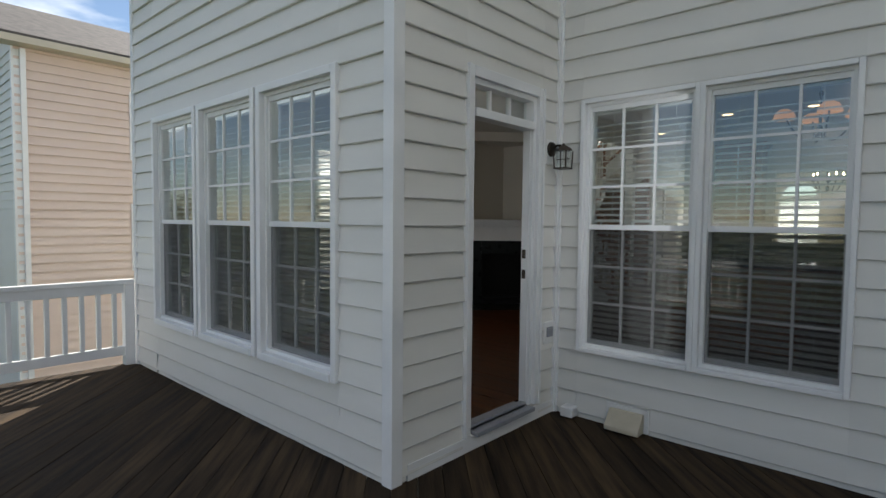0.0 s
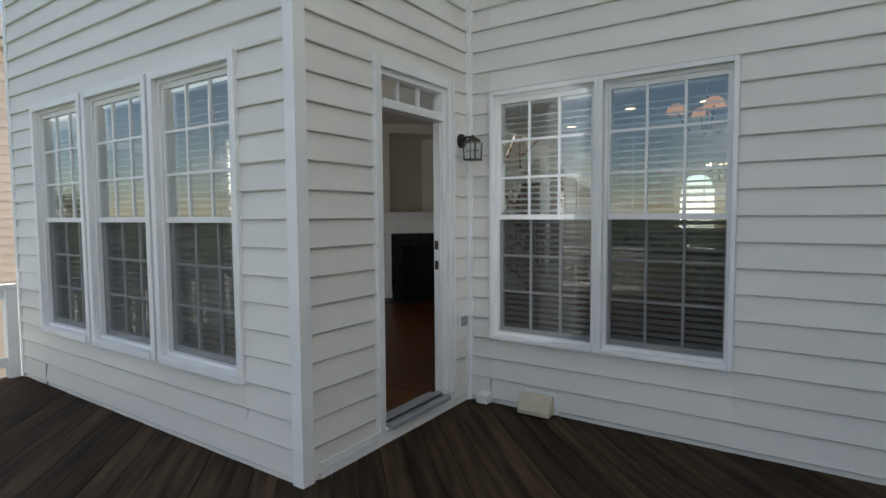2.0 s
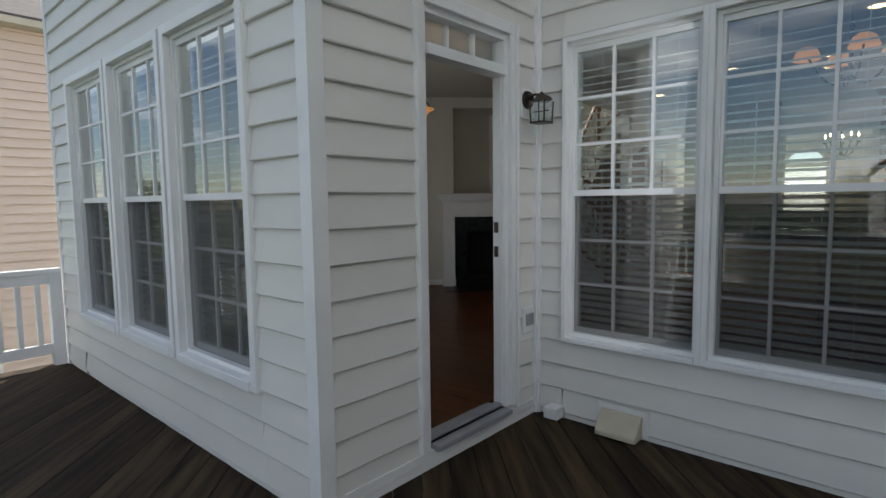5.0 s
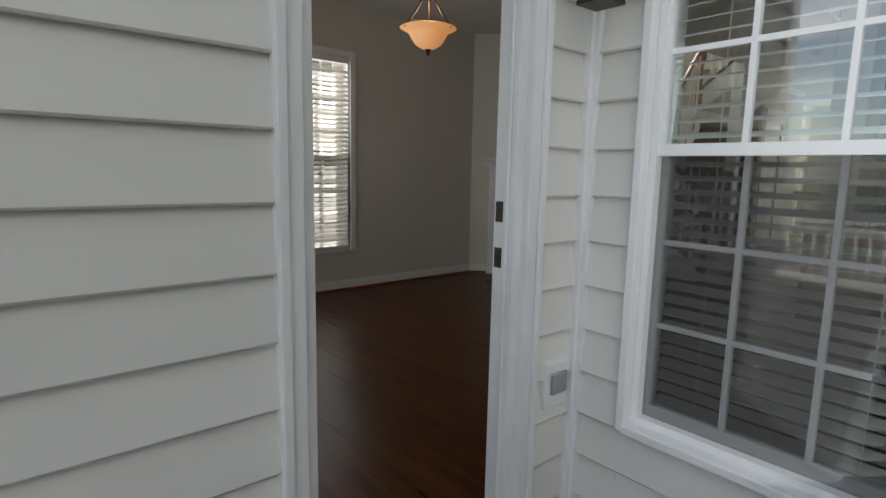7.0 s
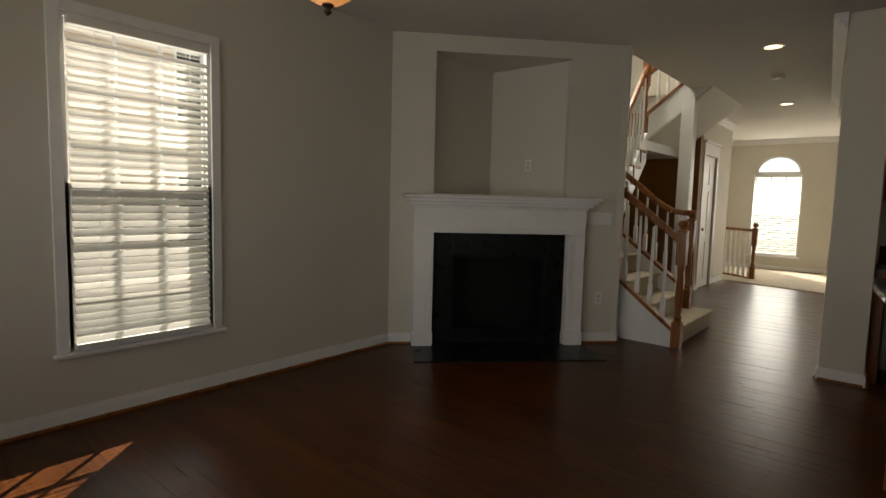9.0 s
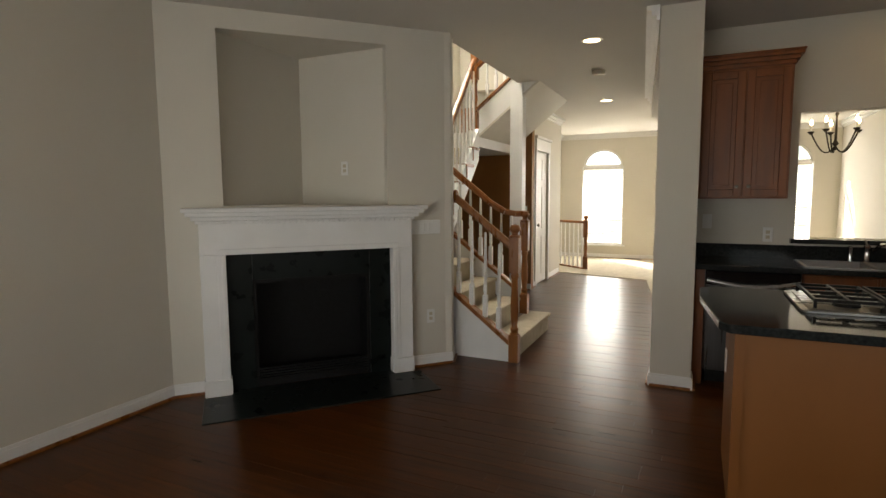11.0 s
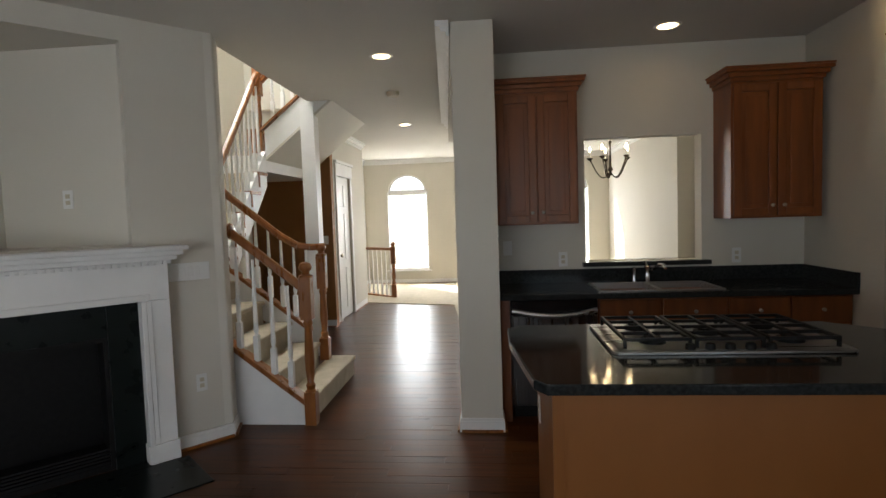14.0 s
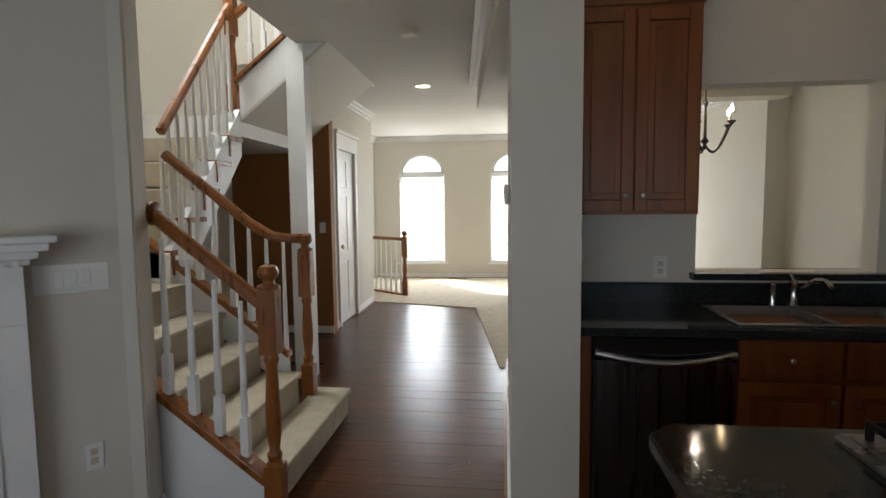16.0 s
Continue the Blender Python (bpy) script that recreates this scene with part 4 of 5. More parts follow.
# guard rail of the stairs down, in the far room
gr = thing("stair_guard", "oak and white guard rail round the stairs down", "railing")
newel(-2.95, 12.94, 0.0, 0.98, par=gr)
newel(-2.12, 12.30, 0.0, 0.98, par=gr)
part("handrail", MB().bar((-2.92, 12.92, 0.9), (-2.15, 12.32, 0.9), 0.055, 0.05, c=0.012), OAK, gr)
part("shoe_rail", MB().bar((-2.92, 12.92, 0.02), (-2.15, 12.32, 0.02), 0.1, 0.04), OAK, gr)
for i in range(8):
    t = (i + 0.7) / 8.4
    part("baluster", baluster_mesh(0.84), None, gr, m=pose(-2.95 + 0.83 * t, 12.94 - 0.64 * t, 0.04))

# hall door
hd = thing("door_2", "white panelled hall door, closed, with a deep head casing", "door", pose(-2.5, 10.15, 0, 0, 0, 90), kind="structure")
part("casing", MB().box(-0.08, 0, -0.02, 0.0, 0, 2.1).box(0.7, 0.78, -0.02, 0.0, 0, 2.1).box(-0.09, 0.79, -0.028, 0.0, 2.1, 2.28).box(-0.11, 0.81, -0.05, 0.0, 2.28, 2.32), TRIM, hd, bevel=0.004)
dl = MB().box(0.0, 0.7, 0.02, 0.055, 0.01, 2.1)
for x0 in (0.09, 0.39):
    for z0, z1 in ((0.15, 0.75), (0.88, 1.55), (1.66, 1.98)):
        dl.box(x0, x0 + 0.22, 0.012, 0.02, z0, z1)
part("leaf", dl, TRIM, hd, bevel=0.003)
part("knob", MB().turn([(0.012, 0), (0.012, 0.03), (0.028, 0.04), (0.03, 0.055), (0.004, 0.065)], pose(0.06, 0.02, 0.95, 90, 0, 0)), NICKEL, hd)
plate(pose(-2.56, 9.749, 1.2), "white switch plate on the brown wall")

# ---- kitchen ----
def raised_door(par, x0, x1, z0, z1, y, knob=None, name="door"):
    """A raised-panel door in local x-z, its face at y, facing -y."""
    s = 0.055
    fr = MB().box(x0, x0 + s, y, y + 0.02, z0, z1).box(x1 - s, x1, y, y + 0.02, z0, z1)
    fr.box(x0 + s, x1 - s, y, y + 0.02, z0, z0 + s).box(x0 + s, x1 - s, y, y + 0.02, z1 - s, z1)
    d = part(name, fr, CHERRY, par, bevel=0.004)
    part("panel", MB().box(x0 + s, x1 - s, y + 0.012, y + 0.018, z0 + s, z1 - s).box(x0 + s + 0.03, x1 - s - 0.03, y + 0.004, y + 0.012, z0 + s + 0.03, z1 - s - 0.03), CHERRY, d, bevel=0.006)
    if knob:
        part("knob", MB().turn([(0.006, 0), (0.006, 0.014), (0.013, 0.02), (0.013, 0.026), (0.003, 0.03)], pose(knob[0], y, knob[1], 90, 0, 0)), NICKEL, d, "round metal knob")
    return d


def cornice(par, x0, x1, y0, y1, z, sides=(1, 1)):
    b = MB()
    for k, (dz0, dz1, o) in enumerate(((0, 0.03, 0.012), (0.03, 0.06, 0.03), (0.06, 0.085, 0.052), (0.085, 0.1, 0.06))):
        b.box(x0 - o * sides[0], x1 + o * sides[1], y0 - o, y1, z + dz0, z + dz1)
    return part("cornice", b, CHERRY, par, bevel=0.004)


def upper_cabinet(m, w, z0, z1, d, label, sides=(1, 1)):
    o = thing("wall_cabinet", label, "cabinet", m, group="kitchen wall cabinets")
    part("body", MB().box(0, w, -d + 0.02, -0.002, z0, z1), CHERRY, o)
    raised_door(o, 0.012, w / 2 - 0.004, z0 + 0.015, z1 - 0.02, -d, (w / 2 - 0.04, z0 + 0.09))
    raised_door(o, w / 2 + 0.004, w - 0.012, z0 + 0.015, z1 - 0.02, -d, (w / 2 + 0.04, z0 + 0.09))
    cornice(o, 0, w, -d + 0.015, -0.002, z1, sides)
    return o


KB = 6.93
upper_cabinet(pose(-0.248, KB, 0), 0.60, 1.39, 2.36, 0.33, "cherry wood wall cabinet with two raised-panel doors", (0, 1))
upper_cabinet(pose(1.43, KB, 0), 0.62, 1.39, 2.36, 0.33, "cherry wood wall cabinet beside the serving opening")

structure("pass_sill", MB().box(0.42, 1.39, KB - 0.07, KB + 0.2, 1.04, 1.074), GRANITE, "black stone sill of the serving opening", "sill")
ct = thing("worktop", "dark polished stone worktop with an upstand", "worktop")
part("slab", MB().box(-0.245, 0.45, 6.28, KB - 0.002, 0.876, 0.914).box(1.28, 2.098, 6.28, KB - 0.002, 0.876, 0.914).box(0.45, 1.28, 6.28, 6.37, 0.876, 0.914).box(0.45, 1.28, 6.79, KB - 0.002, 0.876, 0.914), GRANITE, ct, bevel=0.003)
part("upstand", MB().box(-0.245, 2.098, KB - 0.022, KB - 0.002, 0.914, 1.02), GRANITE, ct)
part("upstand", MB().box(2.078, 2.098, 6.28, KB - 0.022, 0.914, 1.02), GRANITE, ct)
sk = thing("kitchen_sink", "stainless steel double sink set in the worktop", "sink")
for a, b in ((0.46, 0.855), (0.875, 1.27)):
    sb = MB()
    sb.box(a, b, 6.38, 6.78, 0.72, 0.725).box(a, a + 0.004, 6.38, 6.78, 0.725, 0.915).box(b - 0.004, b, 6.38, 6.78, 0.725, 0.915).box(a, b, 6.38, 6.384, 0.725, 0.915).box(a, b, 6.776, 6.78, 0.725, 0.915)
    part("bowl", sb, STEEL, sk)
part("rim", MB().box(0.44, 1.29, 6.355, 6.385, 0.9145, 0.922).box(0.44, 1.29, 6.775, 6.80, 0.9145, 0.922).box(0.44, 0.465, 6.385, 6.775, 0.9145, 0.922).box(1.265, 1.29, 6.385, 6.775, 0.9145, 0.922).box(0.85, 0.88, 6.385, 6.775, 0.9145, 0.922), STEEL, sk, bevel=0.002)
fa = thing("kitchen_tap", "chrome kitchen tap behind the sink", "tap", pose(0.9, 6.84, 0.914))
part("body", MB().turn([(0.03, 0), (0.026, 0.01), (0.02, 0.02), (0.018, 0.1), (0.022, 0.12), (0.012, 0.135)]), CHROME, fa)
part("spout", MB().tube([(0.04, 0, 0.09), (0.07, -0.06, 0.14), (0.085, -0.12, 0.145), (0.09, -0.16, 0.12)], 0.012), CHROME, fa)
part("lever", MB().tube([(0, 0, 0.13), (-0.01, 0.02, 0.165)], 0.008), CHROME, fa)
part("sprayer", MB().turn([(0.02, 0), (0.016, 0.02), (0.014, 0.08), (0.018, 0.11), (0.005, 0.12)], pose(-0.1, 0, 0)), CHROME, fa)


def base_cabinet(m, w, label, doors=2, drawer=True):
    o = thing("base_cabinet", label, "cabinet", m, group="kitchen base cabinets")
    part("body", MB().box(0, w, -0.58, -0.002, 0.1, 0.875).box(0, w, -0.52, -0.002, 0, 0.1), CHERRY, o)
    for k in range(doors):
        a, b = w * k / doors + 0.008, w * (k + 1) / doors - 0.008
        kx = b - 0.04 if k % 2 == 0 else a + 0.04
        raised_door(o, a, b, 0.12, 0.67 if drawer else 0.86, -0.60, (kx, 0.6))
        if drawer:
            d = part("drawer", MB().box(a, b, -0.60, -0.58, 0.69, 0.86), CHERRY, o, bevel=0.006)
            part("knob", MB().turn([(0.006, 0), (0.006, 0.014), (0.013, 0.02), (0.013, 0.026), (0.003, 0.03)], pose((a + b) / 2, -0.60, 0.775, 90, 0, 0)), NICKEL, d)
    return o


part("end_panel", MB().box(-0.245, -0.18, 6.33, KB - 0.002, 0.0, 0.875), CHERRY, ct, "cherry wood end panel")
dw = thing("dishwasher", "stainless steel dishwasher with a black control strip", "dishwasher", pose(-0.175, KB, 0))
part("body", MB().box(0, 0.6, -0.58, -0.002, 0.1, 0.87).box(0.02, 0.58, -0.5, -0.002, 0, 0.1), BLACK, dw)
part("door", MB().box(0.004, 0.596, -0.615, -0.58, 0.12, 0.76), DARKSTEEL, dw, "dark stainless door", bevel=0.006)
part("control_strip", MB().box(0.004, 0.596, -0.62, -0.58, 0.765, 0.868), BLACKGLASS, dw, "black control strip", bevel=0.004)
hp = [(0.01 + 0.58 * k / 12, -0.63 - 0.03 * math.sin(math.pi * k / 12), 0.80 - 0.035 * math.sin(math.pi * k / 12)) for k in range(13)]
part("handle", MB().tube(hp, 0.017, 10), STEEL, dw, "bowed stainless handle")
base_cabinet(pose(0.43, KB, 0), 0.86, "cherry wood sink cabinet with raised-panel doors")
base_cabinet(pose(1.295, KB, 0), 0.80, "cherry wood base cabinet with drawers")

# oven tower against the side wall: local x runs towards the viewer's end, front faces -x
TM = pose(2.75, 6.06, 0, 0, 0, -90)
tw = thing("oven_tower", "tall cherry wood cabinet housing a double oven", "cabinet", TM)
TD, TWID = 0.63, 0.84
for nm, bx in (("side_panel", (0, 0.02, -TD + 0.02, -0.002, 0, 2.38)), ("side_panel", (TWID - 0.02, TWID, -TD + 0.02, -0.002, 0, 2.38)), ("top_box", (0.02, TWID - 0.02, -TD + 0.02, -0.002, 1.66, 2.38)), ("bottom_box", (0.02, TWID - 0.02, -TD + 0.02, -0.002, 0.1, 0.36)), ("back_panel", (0.02, TWID - 0.02, -0.05, -0.002, 0.36, 1.66)), ("stile", (0.02, 0.05, -TD + 0.02, -TD + 0.04, 0.36, 1.66)), ("stile", (TWID - 0.05, TWID - 0.02, -TD + 0.02, -TD + 0.04, 0.36, 1.66))):
    part(nm, MB().box(*bx), CHERRY, tw)
raised_door(tw, 0.012, TWID / 2 - 0.004, 1.70, 2.36, -TD, (TWID / 2 - 0.04, 1.78))
raised_door(tw, TWID / 2 + 0.004, TWID - 0.012, 1.70, 2.36, -TD, (TWID / 2 + 0.04, 1.78))
part("drawer", MB().box(0.012, TWID - 0.012, -TD, -TD + 0.02, 0.12, 0.345), CHERRY, tw, bevel=0.006)
cornice(tw, 0, TWID, -TD + 0.015, -0.002, 2.38, (0, 1))
ov = thing("double_oven", "stainless steel double wall oven with dark windows", "oven", TM)
part("case", MB().box(0.055, TWID - 0.055, -TD + 0.03, -0.06, 0.37, 1.65), BLACK, ov)
part("control_panel", MB().box(0.05, TWID - 0.05, -TD - 0.02, -TD + 0.03, 1.50, 1.65), DARKSTEEL, ov, bevel=0.004)
part("display", MB().box(0.14, TWID - 0.14, -TD - 0.024, -TD - 0.02, 1.535, 1.62), BLACKGLASS, ov, "black glass display")
for z0, z1 in ((0.96, 1.485), (0.40, 0.93)):
    d = part("oven_door", MB().box(0.05, TWID - 0.05, -TD - 0.025, -TD + 0.03, z0, z1), DARKSTEEL, ov, bevel=0.005)
    part("oven_window", MB().box(0.10, TWID - 0.10, -TD - 0.029, -TD - 0.025, z0 + 0.05, z1 - 0.11), BLACKGLASS, d, "dark glass oven window", bevel=0.002)
    part("handle", MB().tube([(0.10, -TD - 0.07, z1 - 0.055), (TWID - 0.10, -TD - 0.07, z1 - 0.055)], 0.013).tube([(0.13, -TD - 0.02, z1 - 0.055), (0.13, -TD - 0.07, z1 - 0.055)], 0.009).tube([(TWID - 0.13, -TD - 0.02, z1 - 0.055), (TWID - 0.13, -TD - 0.07, z1 - 0.055)], 0.009), STEEL, d)
SM = pose(2.75, 5.215, 0, 0, 0, -90)
base_cabinet(SM, 1.2, "cherry wood base cabinet beside the oven tower", 3)
wt = thing("worktop", "dark polished stone worktop beside the oven tower", "worktop", SM)
part("slab", MB().box(0.0, 1.22, -0.64, -0.002, 0.876, 0.914), GRANITE, wt, bevel=0.003)
part("upstand", MB().box(0.0, 1.22, -0.022, -0.002, 0.914, 1.02), GRANITE, wt)
upper_cabinet(SM, 0.9, 1.39, 2.36, 0.33, "cherry wood wall cabinet beside the oven tower", (0, 1))

# island
il = thing("kitchen_island", "kitchen island with a plain wood back panel", "kitchen island")
part("body", MB().box(-0.085, 1.17, 4.36, 5.2, 0.0, 0.875), PANEL, il)
part("corner_post", MB().box(1.145, 1.185, 4.345, 4.40, 0.0, 0.875), PANEL, il)
part("corner_post", MB().box(-0.10, -0.06, 4.345, 4.40, 0.0, 0.875), PANEL, il)
o = part("top", MB().prism([(-0.12, 4.30), (1.27, 4.30), (1.48, 4.50), (1.48, 5.05), (1.27, 5.27), (-0.16, 5.27), (-0.225, 5.2), (-0.225, 4.92), (-0.16, 4.36)], 0.876, 0.914), GRANITE, il, "dark polished stone island top", bevel=0.006)
plate(pose(-0.086, 5.05, 0.56, 0, 0, -90), "white wall outlet on the island end", "wall_outlet", 1, False, "outlet")
ck = thing("gas_cooktop", "stainless steel gas cooktop with black grates", "cooktop", pose(0.17, 4.66, 0.9145))
part("tray", MB().box(0, 0.91, 0, 0.55, 0, 0.012, c=0.02).box(0.03, 0.88, 0.02, 0.53, 0.012, 0.016), STEEL, ck, bevel=0.003)
for k, (x, y) in enumerate(((0.19, 0.15), (0.19, 0.41), (0.46, 0.3), (0.73, 0.15), (0.73, 0.41))):
    part("burner", MB().turn([(0.055, 0.016), (0.05, 0.03), (0.036, 0.034), (0.034, 0.042), (0.004, 0.044)], pose(x, y, 0), 14), BLACK, ck)
for x0 in (0.05, 0.325, 0.60):
    gb = MB().box(x0, x0 + 0.012, 0.04, 0.51, 0.045, 0.058).box(x0 + 0.25, x0 + 0.262, 0.04, 0.51, 0.045, 0.058)
    for y in (0.04, 0.15, 0.27, 0.39, 0.498):
        gb.box(x0 + 0.012, x0 + 0.25, y, y + 0.012, 0.045, 0.058)
    gb.box(x0 + 0.125, x0 + 0.137, 0.052, 0.498, 0.0452, 0.0578)
    for x in (x0, x0 + 0.25):
        for y in (0.04, 0.498):
            gb.box(x, x + 0.012, y, y + 0.012, 0.015, 0.045)
    part("grate", gb, BLACK, ck, "black cast iron grate")
for k in range(5):
    part("knob", MB().turn([(0.02, 0.016), (0.018, 0.035), (0.015, 0.038)], pose(0.30 + 0.075 * k, 0.028, 0), 12), BLACK, ck)

plate(pose(-0.17, KB - 0.001, 1.2), "white switch plate over the worktop", "wall_plate")
plate(pose(0.27, KB - 0.001, 1.10), "white wall outlet over the worktop", "wall_outlet", 1, False, "outlet")
plate(pose(1.6, KB - 0.001, 1.10), "white wall outlet over the worktop", "wall_outlet", 1, False, "outlet")
plate(pose(-0.531, 7.3, 1.2, 0, 0, -90), "white switch plate on the hall wall")
plate(pose(-0.531, 6.9, 0.4, 0, 0, -90), "white wall outlet on the hall wall", "wall_outlet", 1, False, "outlet")
th = thing("thermostat", "white thermostat on the hall wall", "thermostat", pose(-0.531, 7.15, 1.5, 0, 0, -90))
part("case", MB().box(-0.045, 0.045, -0.03, 0, -0.06, 0.06), PLASTIC, th, bevel=0.01)
part("display", MB().box(-0.028, 0.028, -0.032, -0.03, 0.0, 0.035), GREYPL, th)
sd = thing("smoke_detector", "cream round smoke detector on the ceiling", "smoke detector", pose(-1.255, 8.03, ZC))
part("case", MB().turn([(0.05, -0.045), (0.062, -0.035), (0.066, -0.012), (0.066, 0)], k=20), BEIGEPL, sd)

# ---- lamps of the place ----
cans = [(-1.12, 6.80), (-1.45, 9.97), (0.10, 5.80), (1.03, 5.86), (0.96, 6.50), (1.99, 5.97), (1.5, 4.3), (0.3, 3.9)]
for i, (x, y) in enumerate(cans):
    o = thing("recessed_light", "lit recessed ceiling light with a white ring", "ceiling light", pose(x, y, ZC), group="recessed lights")
    ring = MB().turn([(0.068, -0.001), (0.070, -0.006), (0.088, -0.006), (0.094, 0.0)], k=24, cap=False)
    part("ring", ring, TRIM, o)
    part("bulb", MB().turn([(0.002, -0.004), (0.067, -0.002), (0.067, -0.001)], k=20), CANLIGHT, o, "glowing lamp")
    lamp("can_light", "SPOT", 1.3, look((x, y, ZC - 0.03), (x, y, 0)), (1.0, 0.86, 0.68), soft=0.06)

pd = thing("pendant_light", "lit alabaster bowl pendant on bronze rods", "ceiling light", pose(-1.70, 2.33, 1.965))
part("bowl", MB().turn([(0.012, 0.0), (0.05, 0.01), (0.086, 0.034), (0.106, 0.064), (0.118, 0.09), (0.138, 0.112), (0.17, 0.124), (0.18, 0.13), (0.17, 0.134), (0.134, 0.12), (0.112, 0.095), (0.08, 0.045), (0.03, 0.016)], k=28, cap=False), SHADE, pd, "glowing alabaster glass bowl")
part("finial", MB().turn([(0.004, -0.035), (0.014, -0.025), (0.01, -0.012), (0.022, -0.004), (0.018, 0.006)], k=14), BRONZE, pd)
rods = MB().turn([(0.02, 0.30), (0.03, 0.34), (0.012, 0.38), (0.006, 0.40), (0.006, 0.76)])
for k in range(3):
    a = math.radians(120 * k + 20)
    rods.tube([(0.165 * math.cos(a), 0.165 * math.sin(a), 0.12), (0.09 * math.cos(a), 0.09 * math.sin(a), 0.22), (0.02 * math.cos(a), 0.02 * math.sin(a), 0.34)], 0.006, 6)
part("rods", rods, BRONZE, pd)
part("canopy", MB().turn([(0.015, 0.745), (0.05, 0.76), (0.06, 0.779)], k=18), BRONZE, pd)
lamp("pendant_bulb", "POINT", 0.9, pose(-1.70, 2.33, 2.19), (1.0, 0.66, 0.34), soft=0.05)


def chandelier(m, arms, r, label, shade):
    o = thing("chandelier", label, "chandelier", m)
    part("stem", MB().turn([(0.004, -0.06), (0.02, -0.045), (0.012, -0.02), (0.03, 0.0), (0.012, 0.03), (0.008, 0.25), (0.018, 0.28), (0.005, 0.30), (0.005, ZC - m.translation.z - 0.02), (0.05, ZC - m.translation.z - 0.015), (0.05, ZC - m.translation.z)], k=12), BRONZE, o)
    for k in range(arms):
        a = 2 * math.pi * k / arms + 0.35
        c, s = math.cos(a), math.sin(a)
        pts = [(c * r * t, s * r * t, -0.02 - 0.10 * math.sin(math.pi * t) * (1 - t * 0.4) + 0.14 * t * t) for t in [q / 8 for q in range(9)]]
        part("arm", MB().tube(pts, 0.007, 6), BRONZE, o)
        q = pose(c * r, s * r, 0.12)
        if shade:
            part("shade", MB().turn([(0.03, 0.05), (0.06, 0.03), (0.085, -0.03), (0.08, -0.03), (0.055, 0.022), (0.02, 0.04)], q, 16, False), SHADE, o, "glowing glass shade")
        else:
            part("cup", MB().turn([(0.008, -0.02), (0.028, 0.0), (0.03, 0.008), (0.012, 0.012)], q, 12), BRONZE, o)
            part("candle", MB().turn([(0.010, 0.012), (0.010, 0.07)], q, 10), PLASTIC, o)
            part("bulb", MB().turn([(0.005, 0.07), (0.012, 0.085), (0.009, 0.105), (0.002, 0.125)], q, 10), BULB, o, "glowing flame bulb")
    return o


chandelier(pose(0.92, 8.2, 1.89), 5, 0.20, "bronze five-arm chandelier with lit candle bulbs", False)
chandelier(pose(1.45, 3.1, 2.05), 4, 0.24, "bronze chandelier with lit glass shades", True)
lamp("chandelier_bulb", "POINT", 1.2, pose(0.92, 8.2, 2.3), (1.0, 0.8, 0.55), soft=0.012)

vg = thing("floor_vent", "brown metal floor register by the wall", "vent", pose(-1.45, 14.28, 0.012))
part("grille", MB().box(-0.18, 0.18, -0.06, 0.06, 0, 0.006), BRONZE, vg)

# carpet of the far rooms
structure("carpet", MB().prism([(-3.1, 11.75), (-2.5, 11.75), (-0.95, 11.35), (-0.6, 8.62), (-0.42, 8.62), (-0.42, 7.06), (2.42, 7.06), (2.42, 10.1), (2.2, 10.1), (2.2, 14.4), (-3.1, 14.4)], -0.014, 0.012), CARPET, "beige carpet of the living and dining room", "carpet")

# ---- outside: ground, neighbours, trees ----
structure("ground", MB().box(-400, 400, -400, 400, -3.2, -2.95), GRASS, "lawn around the houses", "ground")


def far_window(par, m, w, h):
    f = MB().box(-0.06, 0, -0.03, 0, -0.06, h + 0.06).box(w, w + 0.06, -0.03, 0, -0.06, h + 0.06).box(0, w, -0.03, 0, h, h + 0.06).box(0, w, -0.03, 0, -0.06, 0).box(0, w, -0.025, 0, h / 2 - 0.025, h / 2 + 0.025)
    o = part("window", f, TRIM, par, m=m)
    part("pane", MB().box(0, w, -0.012, -0.006, 0, h), BLACKGLASS, o)
    mu = MB()
    for k in (1, 2):
        mu.box(w * k / 3 - 0.01, w * k / 3 + 0.01, -0.018, -0.012, h / 2, h)
    for k in (1, 2):
        mu.box(0, w, -0.0175, -0.012, h / 2 + h / 6 * k - 0.01, h / 2 + h / 6 * k + 0.01)
    part("muntins", mu, TRIM, o)


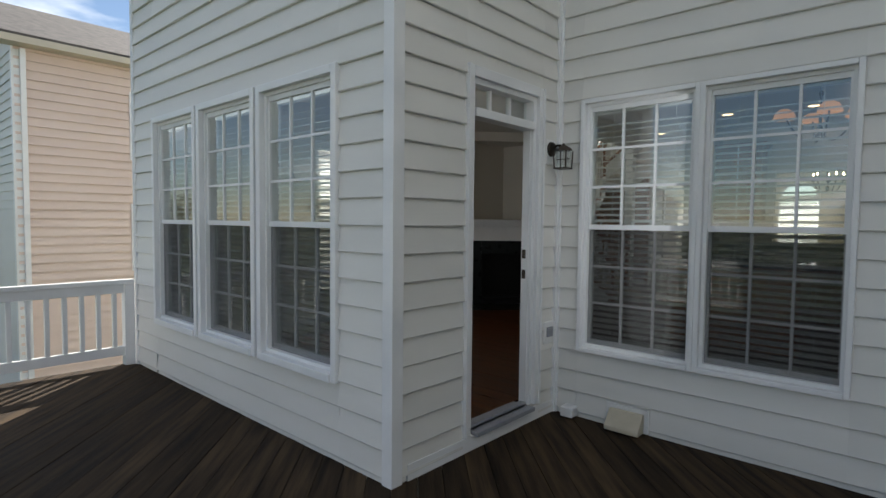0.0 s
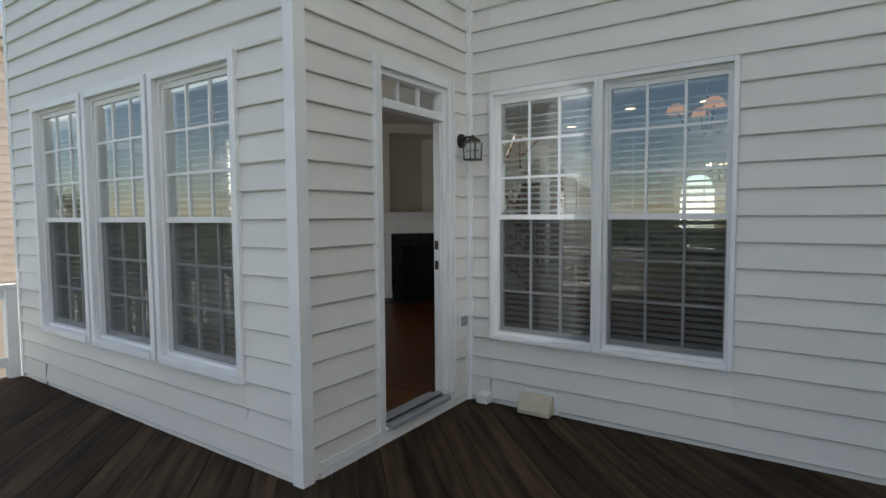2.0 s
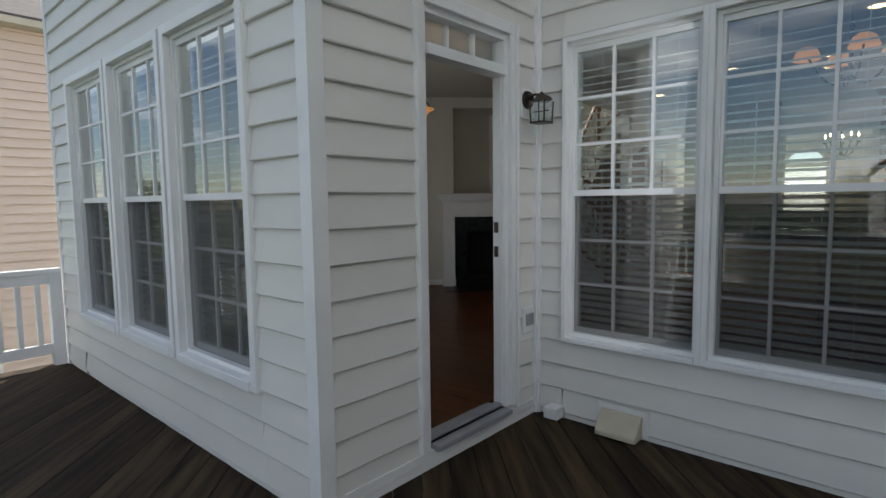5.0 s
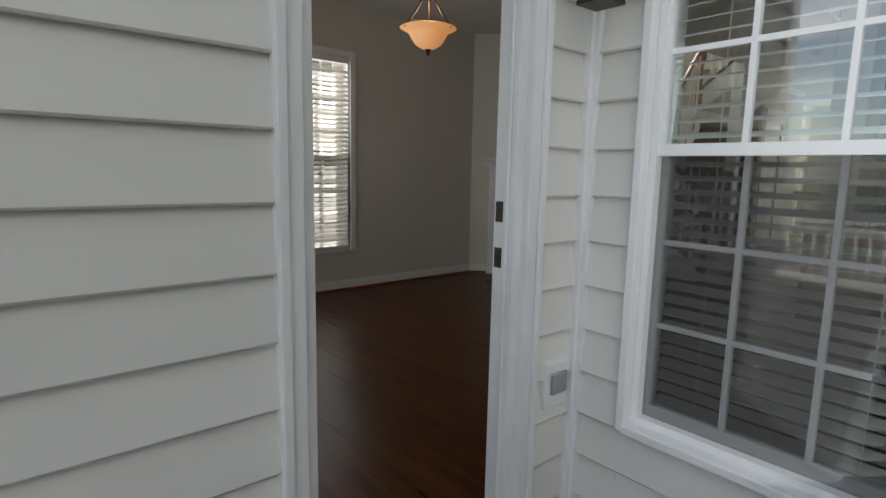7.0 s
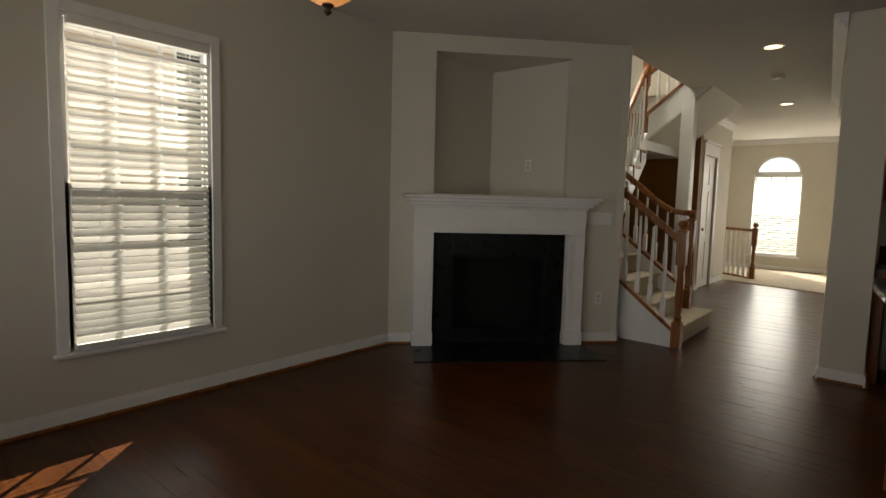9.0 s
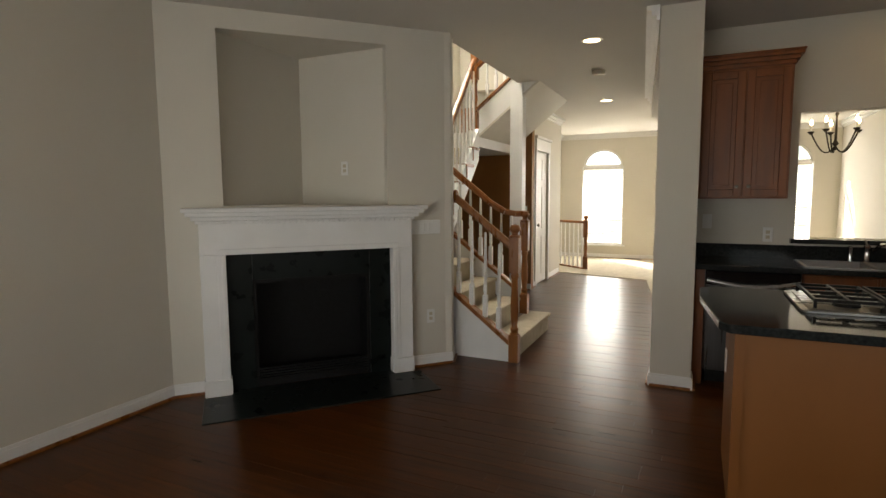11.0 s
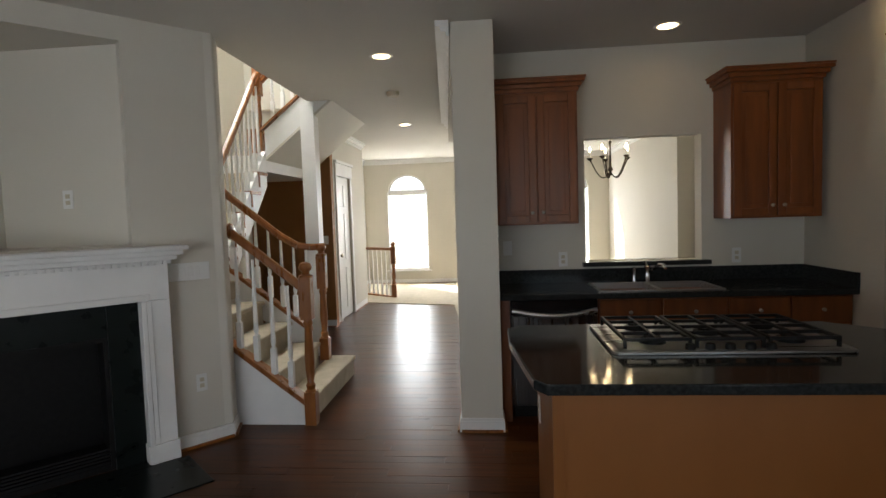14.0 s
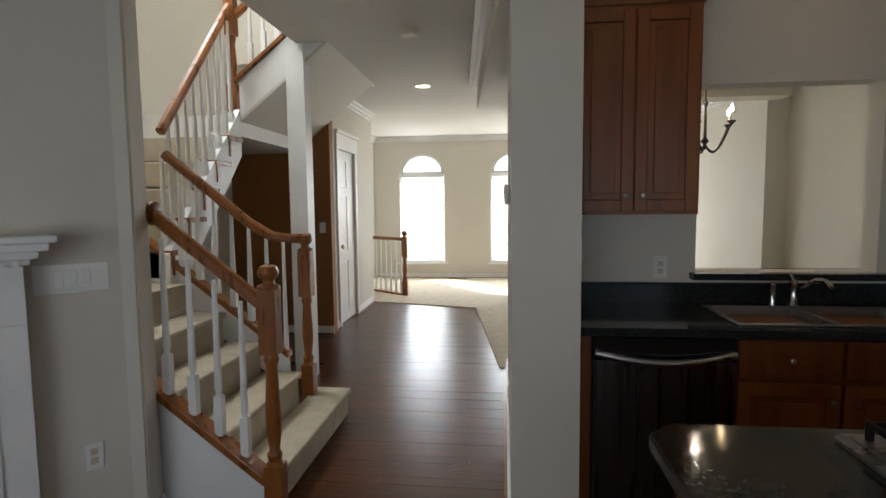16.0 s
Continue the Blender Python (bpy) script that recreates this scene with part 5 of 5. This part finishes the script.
def house(name, m, w, d, eave, rise, label, side_mat, front_mat, wins_side, wins_front):
    """A gabled house: local x from 0 to -w, y from 0 to d; the +x side and the -y front carry windows."""
    o = thing(name, label, "house", m)
    part("wall", MB().box(-w, 0, 0, d, -2.95, eave), front_mat, o)
    lap = 0.2
    n = int((eave + 2.9) / lap)
    mb, mf = MB(), MB()
    ms = Matrix(((0, 0, 1, 0), (1, 0, 0, 0), (0, 1, 0, 0), (0, 0, 0, 1)))
    for i in range(n):
        z = -2.9 + lap * i
        mb.add([(0, 0, z), (0.055, 0, z), (0.004, 0, z + lap), (0, 0, z + lap), (0, d, z), (0.055, d, z), (0.004, d, z + lap), (0, d, z + lap)], [(0, 1, 2, 3), (7, 6, 5, 4), (1, 5, 6, 2), (0, 4, 5, 1), (2, 6, 7, 3)])
        mf.add([(0, 0, z), (0, -0.03, z), (0, -0.004, z + lap), (0, 0, z + lap), (-w, 0, z), (-w, -0.03, z), (-w, -0.004, z + lap), (-w, 0, z + lap)], [(3, 2, 1, 0), (4, 5, 6, 7), (2, 6, 5, 1), (1, 5, 4, 0), (3, 7, 6, 2)])
    part("side_siding", mb, side_mat, o)
    part("front_siding", mf, front_mat, o)
    part("corner_board", MB().box(-0.1, 0.04, -0.04, 0.1, -2.95, eave), TRIM, o)
    # ridge along y: the gable stands over the front
    e = 0.35
    a, b, c = (-w - e, eave - 0.1), (e, eave - 0.1), (-w / 2, eave + rise)
    g = Matrix(((1, 0, 0, 0), (0, 0, 1, -e), (0, 1, 0, 0), (0, 0, 0, 1)))
    part("roof", MB().prism([a, c, (c[0], c[1] + 0.18), (a[0], a[1] + 0.16)], 0, d + 2 * e, g).prism([c, b, (b[0], b[1] + 0.16), (c[0], c[1] + 0.18)], 0, d + 2 * e, g), SHINGLE, o)
    part("gable", MB().prism([(-w, eave), (0, eave), (-w / 2, eave + rise - 0.12)], 0, 0.2, Matrix(((1, 0, 0, 0), (0, 0, 1, 0), (0, 1, 0, 0), (0, 0, 0, 1)))), front_mat, o)
    part("eave", MB().box(0.0, e + 0.1, -e, d + e, eave - 0.16, eave - 0.02), GUTTER, o)
    part("downspout", MB().box(0.04, 0.13, 0.1, 0.2, -2.95, eave - 0.2), TRIM, o)
    for y, z, ww, h in wins_side:
        far_window(o, pose(0.035, y, z, 0, 0, 90), ww, h)
    for x, z, ww, h in wins_front:
        far_window(o, pose(x, -0.035, z), ww, h)
    return o


house("neighbour_house", pose(-12.6, 0.64, 0), 8, 11, 5.12, 1.75, "pinkish sided neighbour house with a grey shingle roof", NSIDING, WSIDING,
      [(2.3, 2.80, 0.9, 1.53), (2.3, 0.08, 0.9, 1.53), (6.0, 2.86, 0.9, 1.53), (6.0, 0.12, 0.9, 1.53)],
      [(x, z, 0.85, 1.6) for z in (2.85, -0.1) for x in (-5.0, -3.95, -2.9)])
house("neighbour_house", pose(-25, 2.5, 0), 8, 11, 4.6, 2.2, "pale sided house beyond the neighbour house", WSIDING, WSIDING,
      [], [(-2.0, 2.5, 0.75, 1.6), (-1.0, -0.3, 0.75, 1.6)])
BW = [(-6.5, 2.6, 0.9, 1.5), (-4.8, 2.6, 0.9, 1.5), (-2.4, 2.6, 0.9, 1.5), (-6.5, -0.3, 0.9, 1.5), (-2.4, -0.3, 0.9, 1.5)]
for x, y, r in ((-14, -30, 180), (4, -34, 182), (20, -31, 178), (36, -26, 170), (-33, -33, 186)):
    house("house_behind", pose(x * 1.5 - 8, y * 1.75, 0, 0, 0, r), 8.5, 10, 3.6, 3.2, "pale sided house with a gabled shingle roof", WSIDING, WSIDING, [], BW)


def oak_tree(x, y, h, seed):
    rnd = random.Random(seed)
    o = thing("tree", "broad leafless-edged tree behind the houses", "tree", pose(x, y, -2.95), group="trees behind")
    tb = MB().turn([(0.28, 0), (0.2, h * 0.25), (0.14, h * 0.5), (0.05, h * 0.9)], k=9)
    tips = []
    for k in range(12):
        a, z = rnd.uniform(0, 6.28), h * rnd.uniform(0.3, 0.75)
        r = h * rnd.uniform(0.15, 0.3)
        p = (r * math.cos(a), r * math.sin(a), z + h * rnd.uniform(0.1, 0.25))
        tb.tube([(0, 0, z), p], 0.05, 6)
        tips.append(p)
    part("trunk", tb, BARK, o)
    cb = MB()
    for p in tips + [(0, 0, h * 0.92)]:
        for k in range(120):
            c = Vector(p) + Vector((rnd.gauss(0, 1), rnd.gauss(0, 1), rnd.gauss(0, 0.8))) * h * 0.085
            s = rnd.uniform(0.08, 0.2)
            m = Matrix.Translation(c) @ Euler((rnd.uniform(0, 6), rnd.uniform(0, 6), 0)).to_matrix().to_4x4()
            cb.add([(-s, 0, 0), (0, -s * 0.6, 0.03), (s, 0, 0), (0, s * 0.6, 0.03)], [(0, 1, 2, 3)], m)
    part("crown", cb, LEAF, o)


for k, (x, y) in enumerate(((-24, -26), (-30, -22), (-38, -27), (-20, -44), (-3, -46), (12, -48), (28, -44), (-45, -18), (-52, -8), (45, -36), (-34, -12))):
    oak_tree(x * 2.1, y * 2.1, random.uniform(6.0, 9.0), k)

# ---- floor boards, laid across the hall ----
pw = 0.083
near, far_boards = [], MB()
rnd = random.Random(5)
fb_mesh = {}


def floor_span(y):
    if y < 1.68:
        return XL, -0.12
    if y < 6.14:
        return XL, 2.75
    if y < 8.6:
        return -2.2, (-0.53 if y > 6.9 else 2.1)
    if y < 11.4:
        return -3.5, -0.5
    return None


y = 0.115
count = 0
while y < 11.7:
    sp = floor_span(y) or (-2.5, -0.98)
    x = sp[0] - rnd.uniform(0, 0.9)
    while x < sp[1]:
        ln = rnd.choice((0.6, 0.8, 1.0, 1.2))
        a, b = max(x, sp[0]), min(x + ln, sp[1])
        x += ln
        if b - a < 0.03:
            continue
        dz = rnd.uniform(-0.0012, 0.0)
        if 4.6 < y < 9.2 and -2.2 < a < -0.5 and count < 300:
            count += 1
            part("plank", MB().box(0, pw - 0.0012, 0, b - a - 0.0012, -0.0135, dz), FLOORW, fl, m=pose(a, y + pw, 0, rnd.uniform(-0.05, 0.05), 0, -90))
        else:
            far_boards.box(a, b - 0.0012, y, y + pw - 0.0012, -0.0135, dz)
    y += pw
fo = part("planks", far_boards, FLOORX, fl)
fo["kind"] = "stuff"
